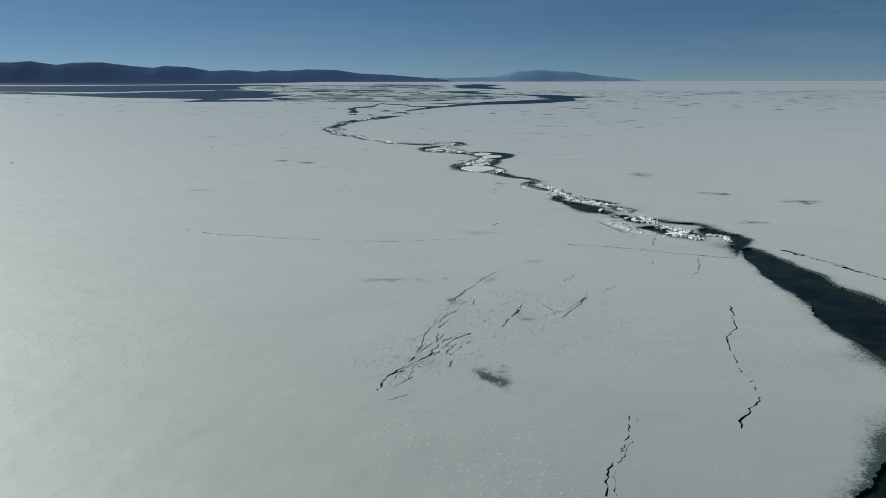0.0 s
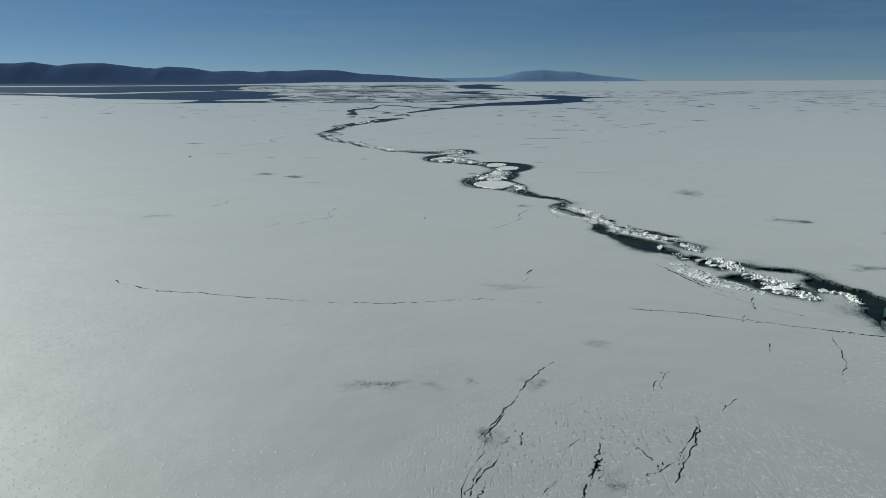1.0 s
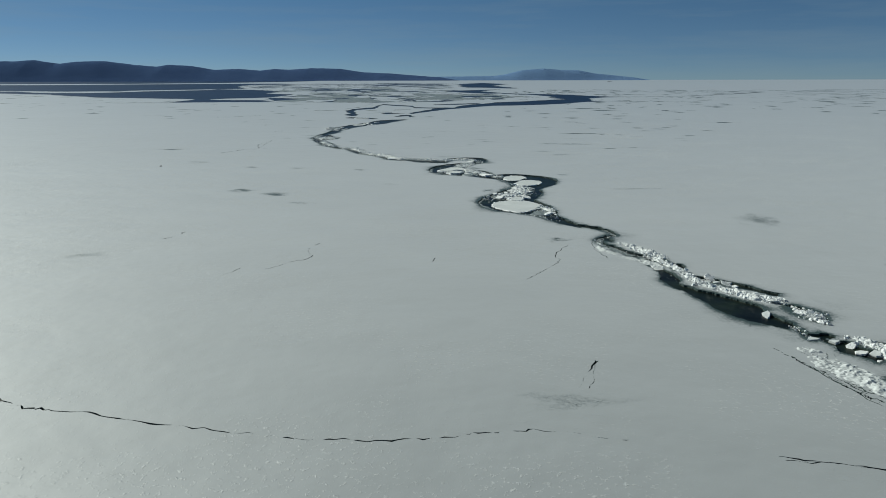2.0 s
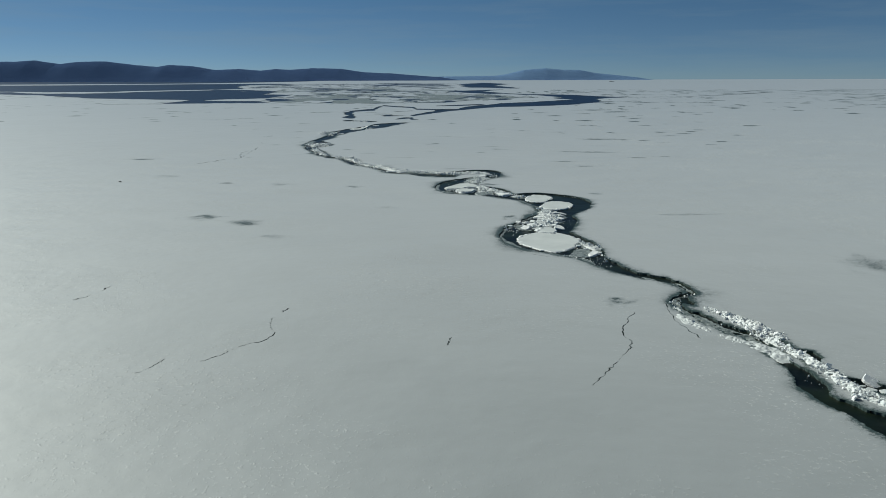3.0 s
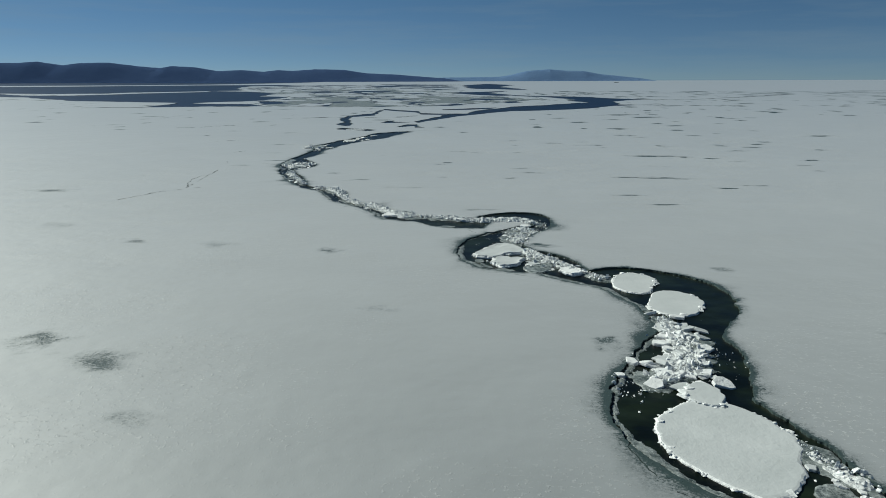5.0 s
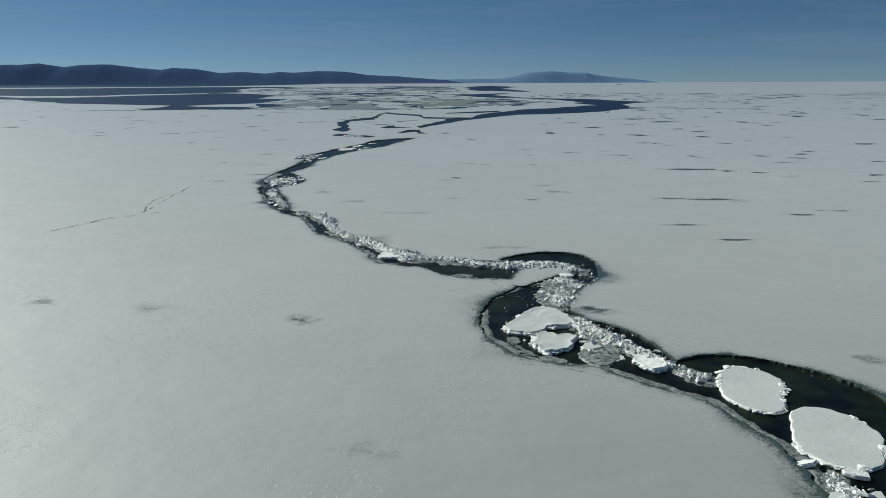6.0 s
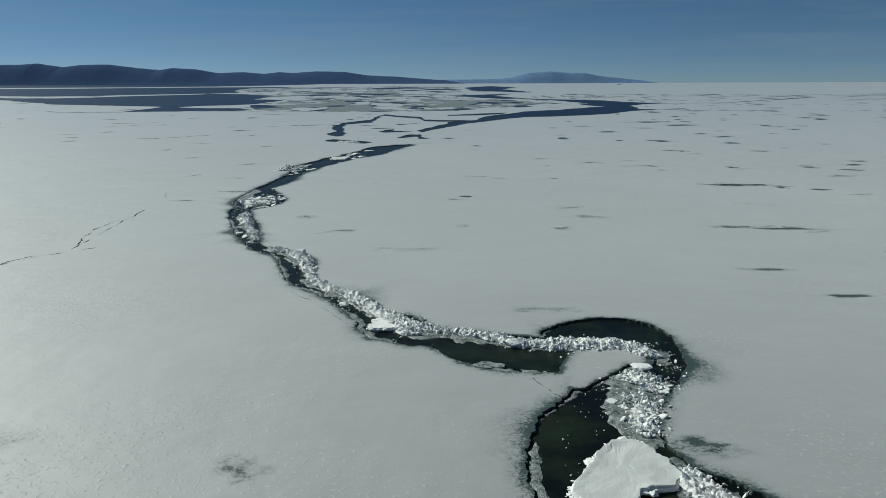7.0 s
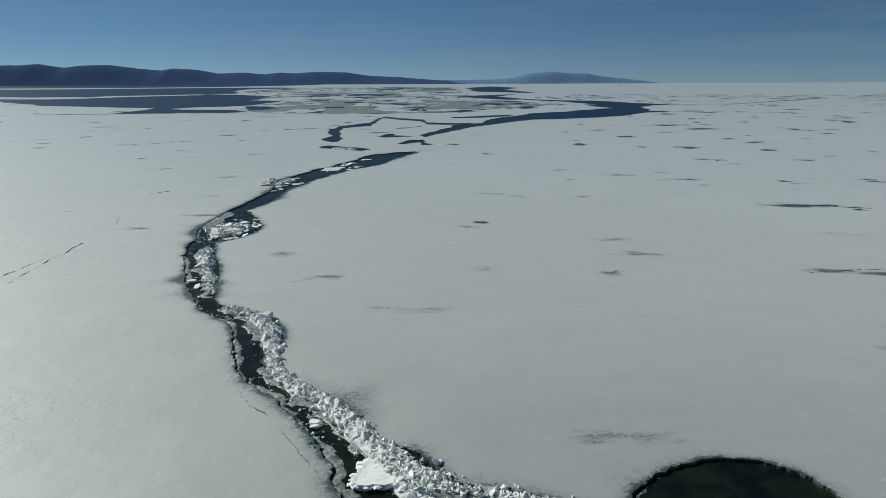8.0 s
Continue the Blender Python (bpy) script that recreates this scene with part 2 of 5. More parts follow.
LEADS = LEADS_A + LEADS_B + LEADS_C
# the widest open water near the start, as a plan outline
OPEN_WATER = [(11.95, 30.15), (11.55, 28.53), (11.25, 25.74), (11.35, 23.44), (11.23, 22.01), (10.82, 21.05), (10.82, 19.08), (10.93, 17.43), (10.62, 15.7), (9.69, 13.99), (8.34, 12.9), (7.41, 11.76), (6.68, 11.04), (5.32, 9.66), (9.97, 9.5), (12.99, 12.88), (14.27, 19.6), (13.82, 22.48), (13.25, 24.73), (13.45, 25.71), (13.02, 28.19), (12.6, 30.39)]
# pools and channels of the crushed stretch near the start, as plan outlines
SOUTH_CHANNEL = [(5.93, 43.6), (6.54, 42.21), (7.33, 41.38), (8.05, 40.52), (8.04, 39.69), (8.31, 38.69), (7.97, 38.1), (7.46, 38.68), (6.81, 39.2), (6.45, 40.15), (6.26, 41.55), (5.85, 42.68)]
NORTH_SPLIT = [(6.98, 43.94), (7.65, 43.74), (7.98, 43.22), (8.7, 42.54), (9.25, 41.79), (9.01, 41.41), (8.45, 42.1), (7.82, 42.67), (7.17, 43.31)]
BROKEN_POOL = [(8.14, 37.75), (8.81, 37.98), (9.16, 37.64), (8.76, 37.36), (8.23, 37.21)]
RUBBLE_POOL = [(8.75, 37.09), (9.09, 37.23), (9.37, 36.78), (9.62, 36.28), (9.69, 36.04), (9.18, 35.68), (8.84, 36.15), (8.56, 36.45)]
LONG_POOL = [(8.72, 34.56), (9.16, 34.88), (9.81, 34.97), (10.14, 34.74), (10.02, 34.2), (10.47, 33.83), (10.81, 33.48), (11.11, 33.07), (11.17, 32.6), (10.64, 32.26), (9.98, 32.45), (9.79, 32.91), (9.45, 33.25), (9.52, 33.68), (9.11, 34.19)]
NORTH_CHANNEL = [(9.89, 37.2), (10.31, 36.84), (10.69, 36.14), (11.81, 35.73), (12.25, 35.08), (12.22, 34.38), (12.44, 34.01), (12.7, 33.37), (13.06, 32.96), (13.23, 31.98), (11.37, 28.7), (11.54, 29.68), (11.88, 30.77), (12.25, 31.97), (12.21, 32.41), (11.93, 32.61), (11.43, 32.73), (11.47, 33.63), (11.61, 34.15), (12.09, 34.53), (12.01, 35.24), (11.27, 35.47), (10.54, 35.75), (10.02, 36.66)]
CROOKED_LEAD = [(3.59, 54.7), (3.88, 54.53), (4.04, 53.77), (4.7, 53.46), (5.23, 53.07), (5.55, 52.4), (5.69, 51.75), (5.69, 50.93), (5.46, 50.8), (5.28, 51.46), (5.16, 52.1), (4.67, 52.53), (4.17, 52.98), (3.76, 53.44), (3.56, 54.01)]
HOOK_POOL = [(5.16, 51.06), (5.25, 50.28), (5.17, 49.67), (4.89, 49.84), (4.54, 49.25), (4.48, 49.66), (4.89, 50.59)]
BANK_LEAD = [(4.76, 49.08), (5.08, 48.97), (5.33, 48.43), (5.58, 47.91), (5.68, 47.52), (6.15, 47.05), (6.48, 46.68), (6.64, 46.33), (6.65, 45.82), (7.1, 45.66), (7.13, 45.26), (6.88, 44.87), (6.53, 44.75), (6.47, 45.25), (6.35, 45.65), (6.3, 46.06), (6.05, 46.58), (5.5, 46.8), (5.24, 47.17), (4.94, 47.75), (4.73, 48.42)]
NEAR_WATER = [SOUTH_CHANNEL, NORTH_SPLIT, BROKEN_POOL, RUBBLE_POOL, LONG_POOL, NORTH_CHANNEL, CROOKED_LEAD, HOOK_POOL, BANK_LEAD]
# a tongue of the sheet that reaches into a bend
TONGUE = [(-2.75, 80.0, 0.3), (-2.2, 81.2, 0.72), (-1.6, 82.0, 0.78), (-0.95, 82.0, 0.64), (-0.75, 81.6, 0.4)]
# wide water and its branches towards the far shore, as plan outlines
SHORE_WATER = [(-2600, 1330), (-1300, 1290), (-734.4, 1184.1), (-659.3, 1209.2), (-618.3, 1310.4), (-539.7, 1464.7), (-391.7, 1571.6), (-282.2, 1233.7), (-331, 1139.3), (-267.6, 878.5), (-188.3, 640), (-203.2, 613.1), (-204.5, 599.5), (-235, 533.8), (-235.1, 499.4), (-260.8, 490.8), (-289.4, 503.4), (-420, 560), (-2600, 900)]
WEST_WATER = [(-250.6, 444.1), (-220.7, 434.1), (-210.5, 453.2), (-212.2, 501.5), (-188.1, 566.2), (-201, 607.1), (-160.8, 566.3), (-125.3, 507.3), (-104.8, 403.4), (-88.5, 391), (-85.7, 354.1), (-81.5, 324.7), (-87.5, 312.7), (-95, 307.4), (-97.9, 291.6), (-92.1, 281.8), (-73.5, 280.8), (-65.4, 267.7), (-67.5, 262), (-84.4, 259.1), (-94.8, 254.3), (-98.5, 257.3), (-100.6, 280), (-104.6, 297.1), (-122.7, 306.4), (-155.5, 323.6), (-168.3, 338), (-199, 372.7), (-217.6, 393.6), (-330, 470), (-300, 500)]
EAST_WATER = [(19.7, 412.6), (35.5, 393.7), (51.1, 372), (55.3, 349.8), (63.4, 325.6), (52.4, 311.8), (46.5, 298), (43.8, 270.2), (47.6, 264.8), (37.7, 257.1), (31.1, 245.7), (22, 231.6), (13.7, 224.2), (6.5, 222.1), (1.3, 211.3), (-3.3, 201.9), (-6.3, 192.2), (-8.9, 183.7), (-11.3, 178.7), (-12.4, 173.1), (-13, 176.4), (-12.4, 183.8), (-10.1, 195.4), (-9.4, 203.9), (-4.2, 209.4), (-1.6, 224.7), (2.7, 237.8), (8.4, 253.2), (18.8, 263.5), (29.1, 281.8), (37.3, 290.9), (33, 310.2), (38.4, 325.5), (32.4, 369.2), (18.4, 395.6)]
DARK_POOL = [(-13.6, 1118.7), (2.7, 1394), (42.4, 1703.8), (71.1, 1274.6), (35.2, 917.4), (44.7, 607.9), (17.4, 701.8), (3, 705.4), (-3.9, 861.4)]
POOL_ARM = [(-24.4, 531.8), (-3.2, 517.7), (25.9, 570), (9.4, 487.2), (21, 412.4), (11.3, 401.9), (-0.9, 434.2)]
BRANCH_EAST = [(-25.8, 238.9), (-22.4, 230.5), (-15.7, 222.8), (-14.4, 211.7), (-9.5, 208.6), (-4.7, 209.5), (-9.4, 203), (-14.1, 204.9), (-15.9, 216), (-21.7, 224.2), (-25.1, 230.6)]
BRANCH_SLIVER = [(-10.1, 232.7), (-2.4, 240.9), (4.7, 246.8), (2.7, 237.8), (-2.6, 231.1), (-10, 228.8)]
BRANCH_WEST = [(-28.8, 192.6), (-29.2, 199), (-26.5, 208), (-25.2, 210), (-26.1, 223.1), (-25.5, 236), (-24.4, 218.4), (-23.9, 200.6), (-27.7, 193.3), (-26.7, 185.3), (-24.4, 173.2), (-23.7, 170), (-23.3, 165.1), (-23.9, 164.2), (-25.6, 167), (-26.2, 170), (-25.8, 175.4), (-27.1, 180.1), (-29.5, 191.1)]
BRANCH_RUBBLE = [(-24.1, 157.5), (-23.4, 159.1), (-20.3, 156.7), (-17.8, 154.5), (-18.3, 152.3), (-22, 154.8), (-23.6, 155.6)]
SMALL_POOL = [(-18.8, 175.3), (-18.4, 178.8), (-17.3, 180.6), (-17.7, 176.5), (-14.3, 174.7), (-18.1, 172.6)]
SMALL_POOL_EAST = [(-15.4, 161.5), (-14.6, 164.2), (-14, 168.4), (-12.7, 167.9), (-12.4, 169.9), (-11.9, 164.2), (-10.5, 159.9), (-12.1, 159.9), (-12.7, 163.7), (-14.3, 161.1)]
FAR_SHORE_WATER = [(-6000, 1500), (-1100, 1380), (-709, 1580), (-640, 1900), (-900, 4600), (-6000, 4600)]
WIDE_WATER = [SHORE_WATER, WEST_WATER, EAST_WATER, DARK_POOL, FAR_SHORE_WATER]
BRANCHES = [POOL_ARM, BRANCH_EAST, BRANCH_SLIVER, BRANCH_WEST, BRANCH_RUBBLE, SMALL_POOL, SMALL_POOL_EAST]
# loose pack ice between the wide water and the leads
PACK = [(-279.9, 948.5), (-325.6, 1394.9), (-172.6, 1715), (-40.9, 1516.3), (-6.9, 862.4), (-21.5, 553.9), (-1, 427.6), (15.9, 361.8), (28.2, 336.8), (15.9, 294.8), (1.9, 285.7), (-10.9, 265), (-24.8, 254.7), (-35.8, 251.8), (-62.3, 260), (-76, 306.1), (-81.2, 353.7), (-91.9, 425.6), (-137.3, 490.9)]
# narrow cracks as centre lines, with the half width
CRACKS_A = [
    (0.055, [(-13.43, 33.94), (-11.56, 32.73), (-10.37, 32.47), (-8.07, 31.98), (-5.86, 31.5), (-4.34, 31.28), (-2.5, 31.37), (-1.03, 31.7), (0.27, 31.78), (1.91, 31.44)]),
    (0.045, [(-1.89, 15.46), (-1.56, 16.46), (-1.04, 17.2), (-0.63, 18.0), (-0.34, 18.64), (0.16, 19.43)]),
    (0.020, [(-1.54, 14.8), (-1.06, 15.32), (-0.82, 15.73)]),
    (0.040, [(2.51, 11.12), (2.86, 12.26), (3.32, 13.14), (3.69, 14.26)]),
    (0.050, [(8.71, 22.14), (8.09, 20.22), (7.36, 18.57), (7.07, 16.98), (7.07, 16.45), (6.98, 15.79), (6.64, 15.02), (5.81, 13.66)]),
    (0.025, [(0.35, 23.92), (-0.22, 22.28), (-0.86, 19.8), (-1.14, 17.59)]),
    (0.025, [(2.55, 20.89), (3.32, 21.46), (4.2, 22.99)]),
]
CRACKS_B = [
    (0.16, [(13.7, 29.9), (13.89, 29.46), (14.32, 28.39), (14.88, 26.88), (15.33, 25.13), (15.7, 23.0)]),
    (0.016, [(-0.15, 60.4), (-0.47, 58.87), (-0.14, 57.53), (0.38, 56.76), (1.07, 56.18), (1.61, 55.85)]),
    (0.016, [(-13.07, 91.72), (-12.63, 89.77), (-11.9, 88.15), (-10.71, 86.65), (-9.57, 85.05), (-8.76, 83.83)]),
    (0.014, [(-3.2, 72.3), (-2.08, 72.0), (-1.12, 71.5), (-0.3, 70.8)]),
    (0.022, [(4.62, 50.72), (4.2, 49.12), (4.23, 47.77), (4.45, 46.47)]),
    (0.022, [(7.26, 35.5), (7.87, 32.88), (8.77, 31.3), (9.98, 30.08)]),
    (0.050, [(4.34, 30.82), (6.04, 30.56), (7.53, 29.88), (8.67, 29.38), (9.64, 29.0), (10.44, 28.68), (11.21, 28.42)]),
]
CRACKS_C = [
    (0.035, [(-0.64, 20.23), (-0.37, 20.94), (0.1, 21.99), (-0.11, 22.45), (0.39, 23.91), (0.97, 25.32), (1.72, 26.42)]),
    (0.030, [(3.74, 24.72), (4.05, 25.38), (4.37, 25.91)]),
    (0.030, [(3.03, 20.63), (3.64, 21.62), (4.17, 22.78), (4.31, 23.42)]),
    (0.035, [(1.27, 33.85), (1.95, 35.76)]),
    (0.030, [(9.8, 28.67), (9.23, 26.94), (8.37, 25.12)]),
    (0.020, [(4.97, 23.57), (5.54, 24.29)]),
    (0.028, [(-9.18, 44.51), (-8.66, 45.16), (-8.3, 45.78), (-7.83, 46.19), (-7.69, 46.75), (-8.02, 47.5), (-8.02, 48.51), (-7.82, 49.06)]),
    (0.025, [(-2.71, 45.91), (-2.53, 46.58)]),
    (0.022, [(0.81, 43.25), (1.37, 44.19), (2.15, 45.52), (2.35, 46.15), (2.35, 46.83), (2.58, 47.73), (3.12, 48.92)]),
    (0.020, [(-10.46, 43.81), (-10.19, 44.29), (-10.02, 44.73)]),
]
CRACKS_D = [
    (0.040, [(-15.2, 49.81), (-14.94, 50.42), (-14.75, 51.48)]),
    (0.060, [(-24.8, 91.49), (-24.39, 92.78), (-23.52, 93.44), (-22.39, 94.69)]),
    (0.020, [(-3.78, 80.37), (-3.43, 79.63), (-3.11, 78.94)]),
    (0.050, [(-23.42, 94.9), (-24.08, 96.87), (-24.36, 98.22)]),
    (0.050, [(-24.6, 98.42), (-24.57, 100.02), (-24.54, 101.92)]),
    (0.050, [(-25.24, 109.17), (-25.86, 110.64), (-25.97, 111.34)]),
    (0.120, [(12.15, 116.06), (15.14, 115.9), (17.23, 114.72)]),
    (0.060, [(-25.68, 89.04), (-24.87, 91.12), (-24.01, 93.07), (-23.36, 94.64), (-24.16, 100.82), (-24.57, 104.73)]),
    (0.300, [(-50.5, 160.0), (-47.3, 160.8), (-45.1, 164.3), (-42.1, 167.1)]),
    (0.250, [(-66.8, 165.4), (-64.0, 164.4)]),
    (0.120, [(-28.2, 119.6), (-27.2, 121.4)]),
    (0.160, [(-34.9, 133.5), (-32.2, 135.6)]),
    (0.040, [(9.06, 32.17), (8.69, 31.42), (8.51, 30.83)]),
]
CRACKS_E = [
    (0.030, [(7.99, 30.37), (7.61, 29.52)]),
    (0.035, [(7.74, 27.82), (7.37, 26.82)]),
    (0.030, [(8.21, 36.37), (7.69, 34.55)]),
    (0.025, [(-1.12, 17.39), (-0.8, 18.33), (-0.35, 18.96)]),
    (0.025, [(-1.05, 18.85), (-0.62, 20.31), (-0.21, 21.51)]),
    (0.030, [(-0.4, 22.21), (-0.09, 22.9), (0.25, 23.54)]),
    (0.030, [(1.61, 20.79), (1.95, 21.81), (2.1, 22.49)]),
    (0.090, [(7.18, 99.77), (8.8, 100.2), (10.5, 100.43), (12.7, 99.03)]),
]
CRACKS = CRACKS_A + CRACKS_B + CRACKS_C + CRACKS_D + CRACKS_E
# soaked patches: x, y, half width, half depth, darkness
SOAKED_NEAR = [
    (0.84, 16.17, 0.6, 0.75, 0.8), (2.0, 21.0, 0.5, 0.4, 0.3), (1.1, 25.1, 0.4, 0.5, 0.4), (-2.6, 24.9, 0.9, 0.45, 0.5), (1.1, 33.2, 1.2, 0.6, 0.35),
    (-12.6, 23.1, 0.6, 0.5, 0.3), (-1.5, 24.9, 0.5, 0.3, 0.4), (-0.5, 25.1, 0.3, 0.3, 0.55), (-0.2, 22.4, 0.45, 0.6, 0.5), (2.0, 20.6, 0.4, 0.4, 0.5),
    (3.0, 27.7, 0.6, 0.4, 0.35), (14.9, 36.0, 0.8, 0.7, 0.5), (-0.9, 17.4, 0.5, 0.9, 0.3), (2.9, 50.0, 0.6, 0.6, 0.65), (-0.8, 19.8, 0.4, 0.7, 0.3)]
SOAKED_MID = [
    (20.4, 42.6, 1.3, 1.2, 0.6), (16.3, 45.6, 1.1, 0.9, 0.6), (13.6, 54.9, 1.1, 1.8, 0.4), (-17.0, 46.8, 1.0, 0.7, 0.4), (-16.1, 64.5, 1.1, 1.1, 0.7),
    (-13.5, 63.0, 1.0, 0.9, 0.65), (-11.1, 59.8, 1.0, 0.6, 0.35), (0.2, 64.7, 0.6, 0.8, 0.6), (-9.8, 75.8, 0.6, 0.55, 0.7), (-19.0, 77.3, 0.9, 0.7, 0.5),
    (-15.1, 77.0, 1.2, 1.0, 0.4), (-6.8, 67.6, 1.1, 0.5, 0.35), (9.8, 65.7, 1.7, 0.5, 0.45), (6.1, 72.8, 0.5, 0.6, 0.4), (-0.6, 77.0, 0.9, 0.6, 0.8),
    (0.6, 80.4, 0.6, 0.6, 0.35)]
SOAKED_FAR = [
    (-31.9, 92.9, 1.9, 0.9, 0.7), (-24.7, 81.1, 1.3, 1.4, 0.3), (-7.7, 94.7, 1.8, 0.6, 0.4), (-11.9, 98.5, 1.2, 0.5, 0.55), (-14.5, 102.5, 0.7, 0.7, 0.65),
    (-0.6, 99.5, 0.6, 0.7, 0.6), (-5.7, 100.0, 0.5, 0.6, 0.4), (-2.7, 86.0, 1.2, 0.45, 0.5)]
# farther ones: x, y, half width, darkness
MELT_A = [(-8, 160.7, 0.7, 0.7), (7.3, 160.6, 0.7, 1), (7.6, 166.8, 0.6, 0.4), (15.6, 173.9, 0.97, 0.7), (-4.4, 149, 0.49, 0.5), (19, 156.6, 1.2, 0.7), (14, 157.4, 0.4, 0.5), (26.9, 153, 0.51, 0.9), (45.7, 189.8, 0.65, 0.9), (46, 179.3, 0.76, 0.6), (28.8, 201.3, 2.55, 0.7), (31.5, 191.5, 2.36, 0.7), (17.8, 142.2, 0.44, 0.7), (17, 143.3, 1.13, 0.4), (18.3, 139.2, 0.64, 0.4), (26.1, 142.3, 0.78, 0.5), (1.6, 134.2, 0.69, 0.5), (5.8, 130.7, 0.93, 0.35), (9.8, 132.3, 0.48, 0.4), (10.9, 128, 0.53, 0.6), (9.8, 127.9, 1.33, 0.3), (11.2, 124.8, 0.42, 0.4), (17.7, 127.1, 0.3, 1)]
MELT_B = [(18, 125.8, 0.77, 0.45), (1.7, 127.9, 0.27, 0.4), (24.4, 126.8, 0.65, 0.5), (13.4, 116.1, 1.57, 0.5), (15.5, 115.9, 0.63, 0.8), (17, 115.3, 0.62, 0.55), (16.8, 114.5, 0.27, 0.8), (12.2, 107.3, 0.7, 0.4), (1.3, 119.3, 0.37, 0.4), (-5.6, 110, 0.36, 1), (-6.2, 108.8, 0.58, 0.45), (-5.1, 120.4, 0.77, 0.25), (-2.8, 119.2, 0.56, 0.25), (0.8, 105.9, 0.94, 0.3), (37.6, 151.7, 0.94, 0.4), (29.6, 164, 1.45, 0.6), (28.4, 169.6, 0.93, 0.5), (38.7, 169.5, 0.92, 0.4), (32.9, 175.9, 0.66, 0.4), (30.4, 146.1, 0.47, 0.4), (13.4, 187.5, 1.37, 0.35), (65.1, 211.7, 1.54, 0.6), (66.1, 218, 1.73, 0.4)]
MELT_C = [(13.8, 94.5, 0.57, 0.6), (16.5, 95.8, 0.72, 0.5), (6.7, 91.4, 0.87, 0.4), (8.1, 87.8, 0.79, 0.5), (20.9, 111.4, 0.63, 0.45), (19.1, 113.6, 0.56, 0.7), (25.2, 108.2, 0.51, 0.6), (27.6, 112.2, 0.55, 0.9), (33, 122.2, 0.64, 0.6), (29.4, 129.2, 0.71, 0.8), (24.1, 121.2, 0.95, 0.5), (27.1, 125.2, 0.78, 0.5), (42.2, 141.5, 1.23, 0.8), (31.7, 132.2, 0.92, 0.6), (24.4, 128, 0.58, 0.5), (10.4, 99.8, 1.43, 0.5), (8.3, 100, 1.07, 0.4), (12.2, 99, 0.49, 0.5), (1.5, 102.8, 0.95, 0.4), (-0.8, 99.6, 0.28, 0.3), (11.9, 107.7, 0.5, 0.35), (24.4, 104.2, 0.47, 0.5)]
MELT_D = [(-20.6, 109.3, 0.7, 0.55), (-21.0, 112.0, 0.9, 0.5), (-20.2, 114.5, 0.6, 0.4), (-57.4, 156, 0.8, 0.5), (-64.7, 168.3, 1.07, 0.5), (-39.5, 143.6, 0.34, 0.6), (-40.4, 129.9, 0.37, 0.3), (-30.1, 113.1, 0.26, 0.4), (-38.6, 152.3, 0.95, 0.3), (-29.3, 148.4, 0.6, 0.5), (-25.5, 128.9, 0.99, 0.3), (-23.5, 119.1, 0.67, 0.25), (-66, 199.8, 1.01, 0.4), (-60.8, 193.1, 0.77, 0.4), (-12.2, 116.1, 0.35, 0.3), (-46.2, 187, 0.64, 0.4), (-67.7, 187.3, 0.82, 0.4), (-23.7, 108, 0.63, 0.45)]


def lattice(ix, iy, seed):
    """A fixed random number in 0..1 for each node of a grid."""
    h = (ix.astype(np.int64) * 374761393 + iy.astype(np.int64) * 668265263 + seed * 144665) & 0x7FFFFFFF
    h = ((h ^ (h >> 13)) * 1274126177) & 0x7FFFFFFF
    return ((h ^ (h >> 16)) & 0xFFFF) / 65535.0


def ripple(p, size, seed=0, octaves=2):
    """Smooth noise in -1..1 over the plan, with features of that size."""
    total, weight, out = 0.0, 1.0, 0.0
    for k in range(octaves):
        q = p / size * 2**k
        i = np.floor(q)
        f = q - i
        f = f * f * (3 - 2 * f)
        a, b = lattice(i[:, 0], i[:, 1], seed + k), lattice(i[:, 0] + 1, i[:, 1], seed + k)
        c, d = lattice(i[:, 0], i[:, 1] + 1, seed + k), lattice(i[:, 0] + 1, i[:, 1] + 1, seed + k)
        out = out + weight * ((a * (1 - f[:, 0]) + b * f[:, 0]) * (1 - f[:, 1]) + (c * (1 - f[:, 0]) + d * f[:, 0]) * f[:, 1])
        total, weight = total + weight, weight * 0.5
    return out / total * 2 - 1


def smooth_line(nodes, per=6):
    """A Catmull-Rom curve through the nodes."""
    n = np.array(nodes, float)
    n = np.vstack([2 * n[0] - n[1], n, 2 * n[-1] - n[-2]])
    u = np.linspace(0, 1, per, endpoint=False)[:, None]
    out = [0.5 * (2 * b + (c - a) * u + (2 * a - 5 * b + 4 * c - d) * u**2 + (3 * b - a - 3 * c + d) * u**3) for a, b, c, d in zip(n, n[1:], n[2:], n[3:])]
    return np.vstack(out + [n[-2:-1]])


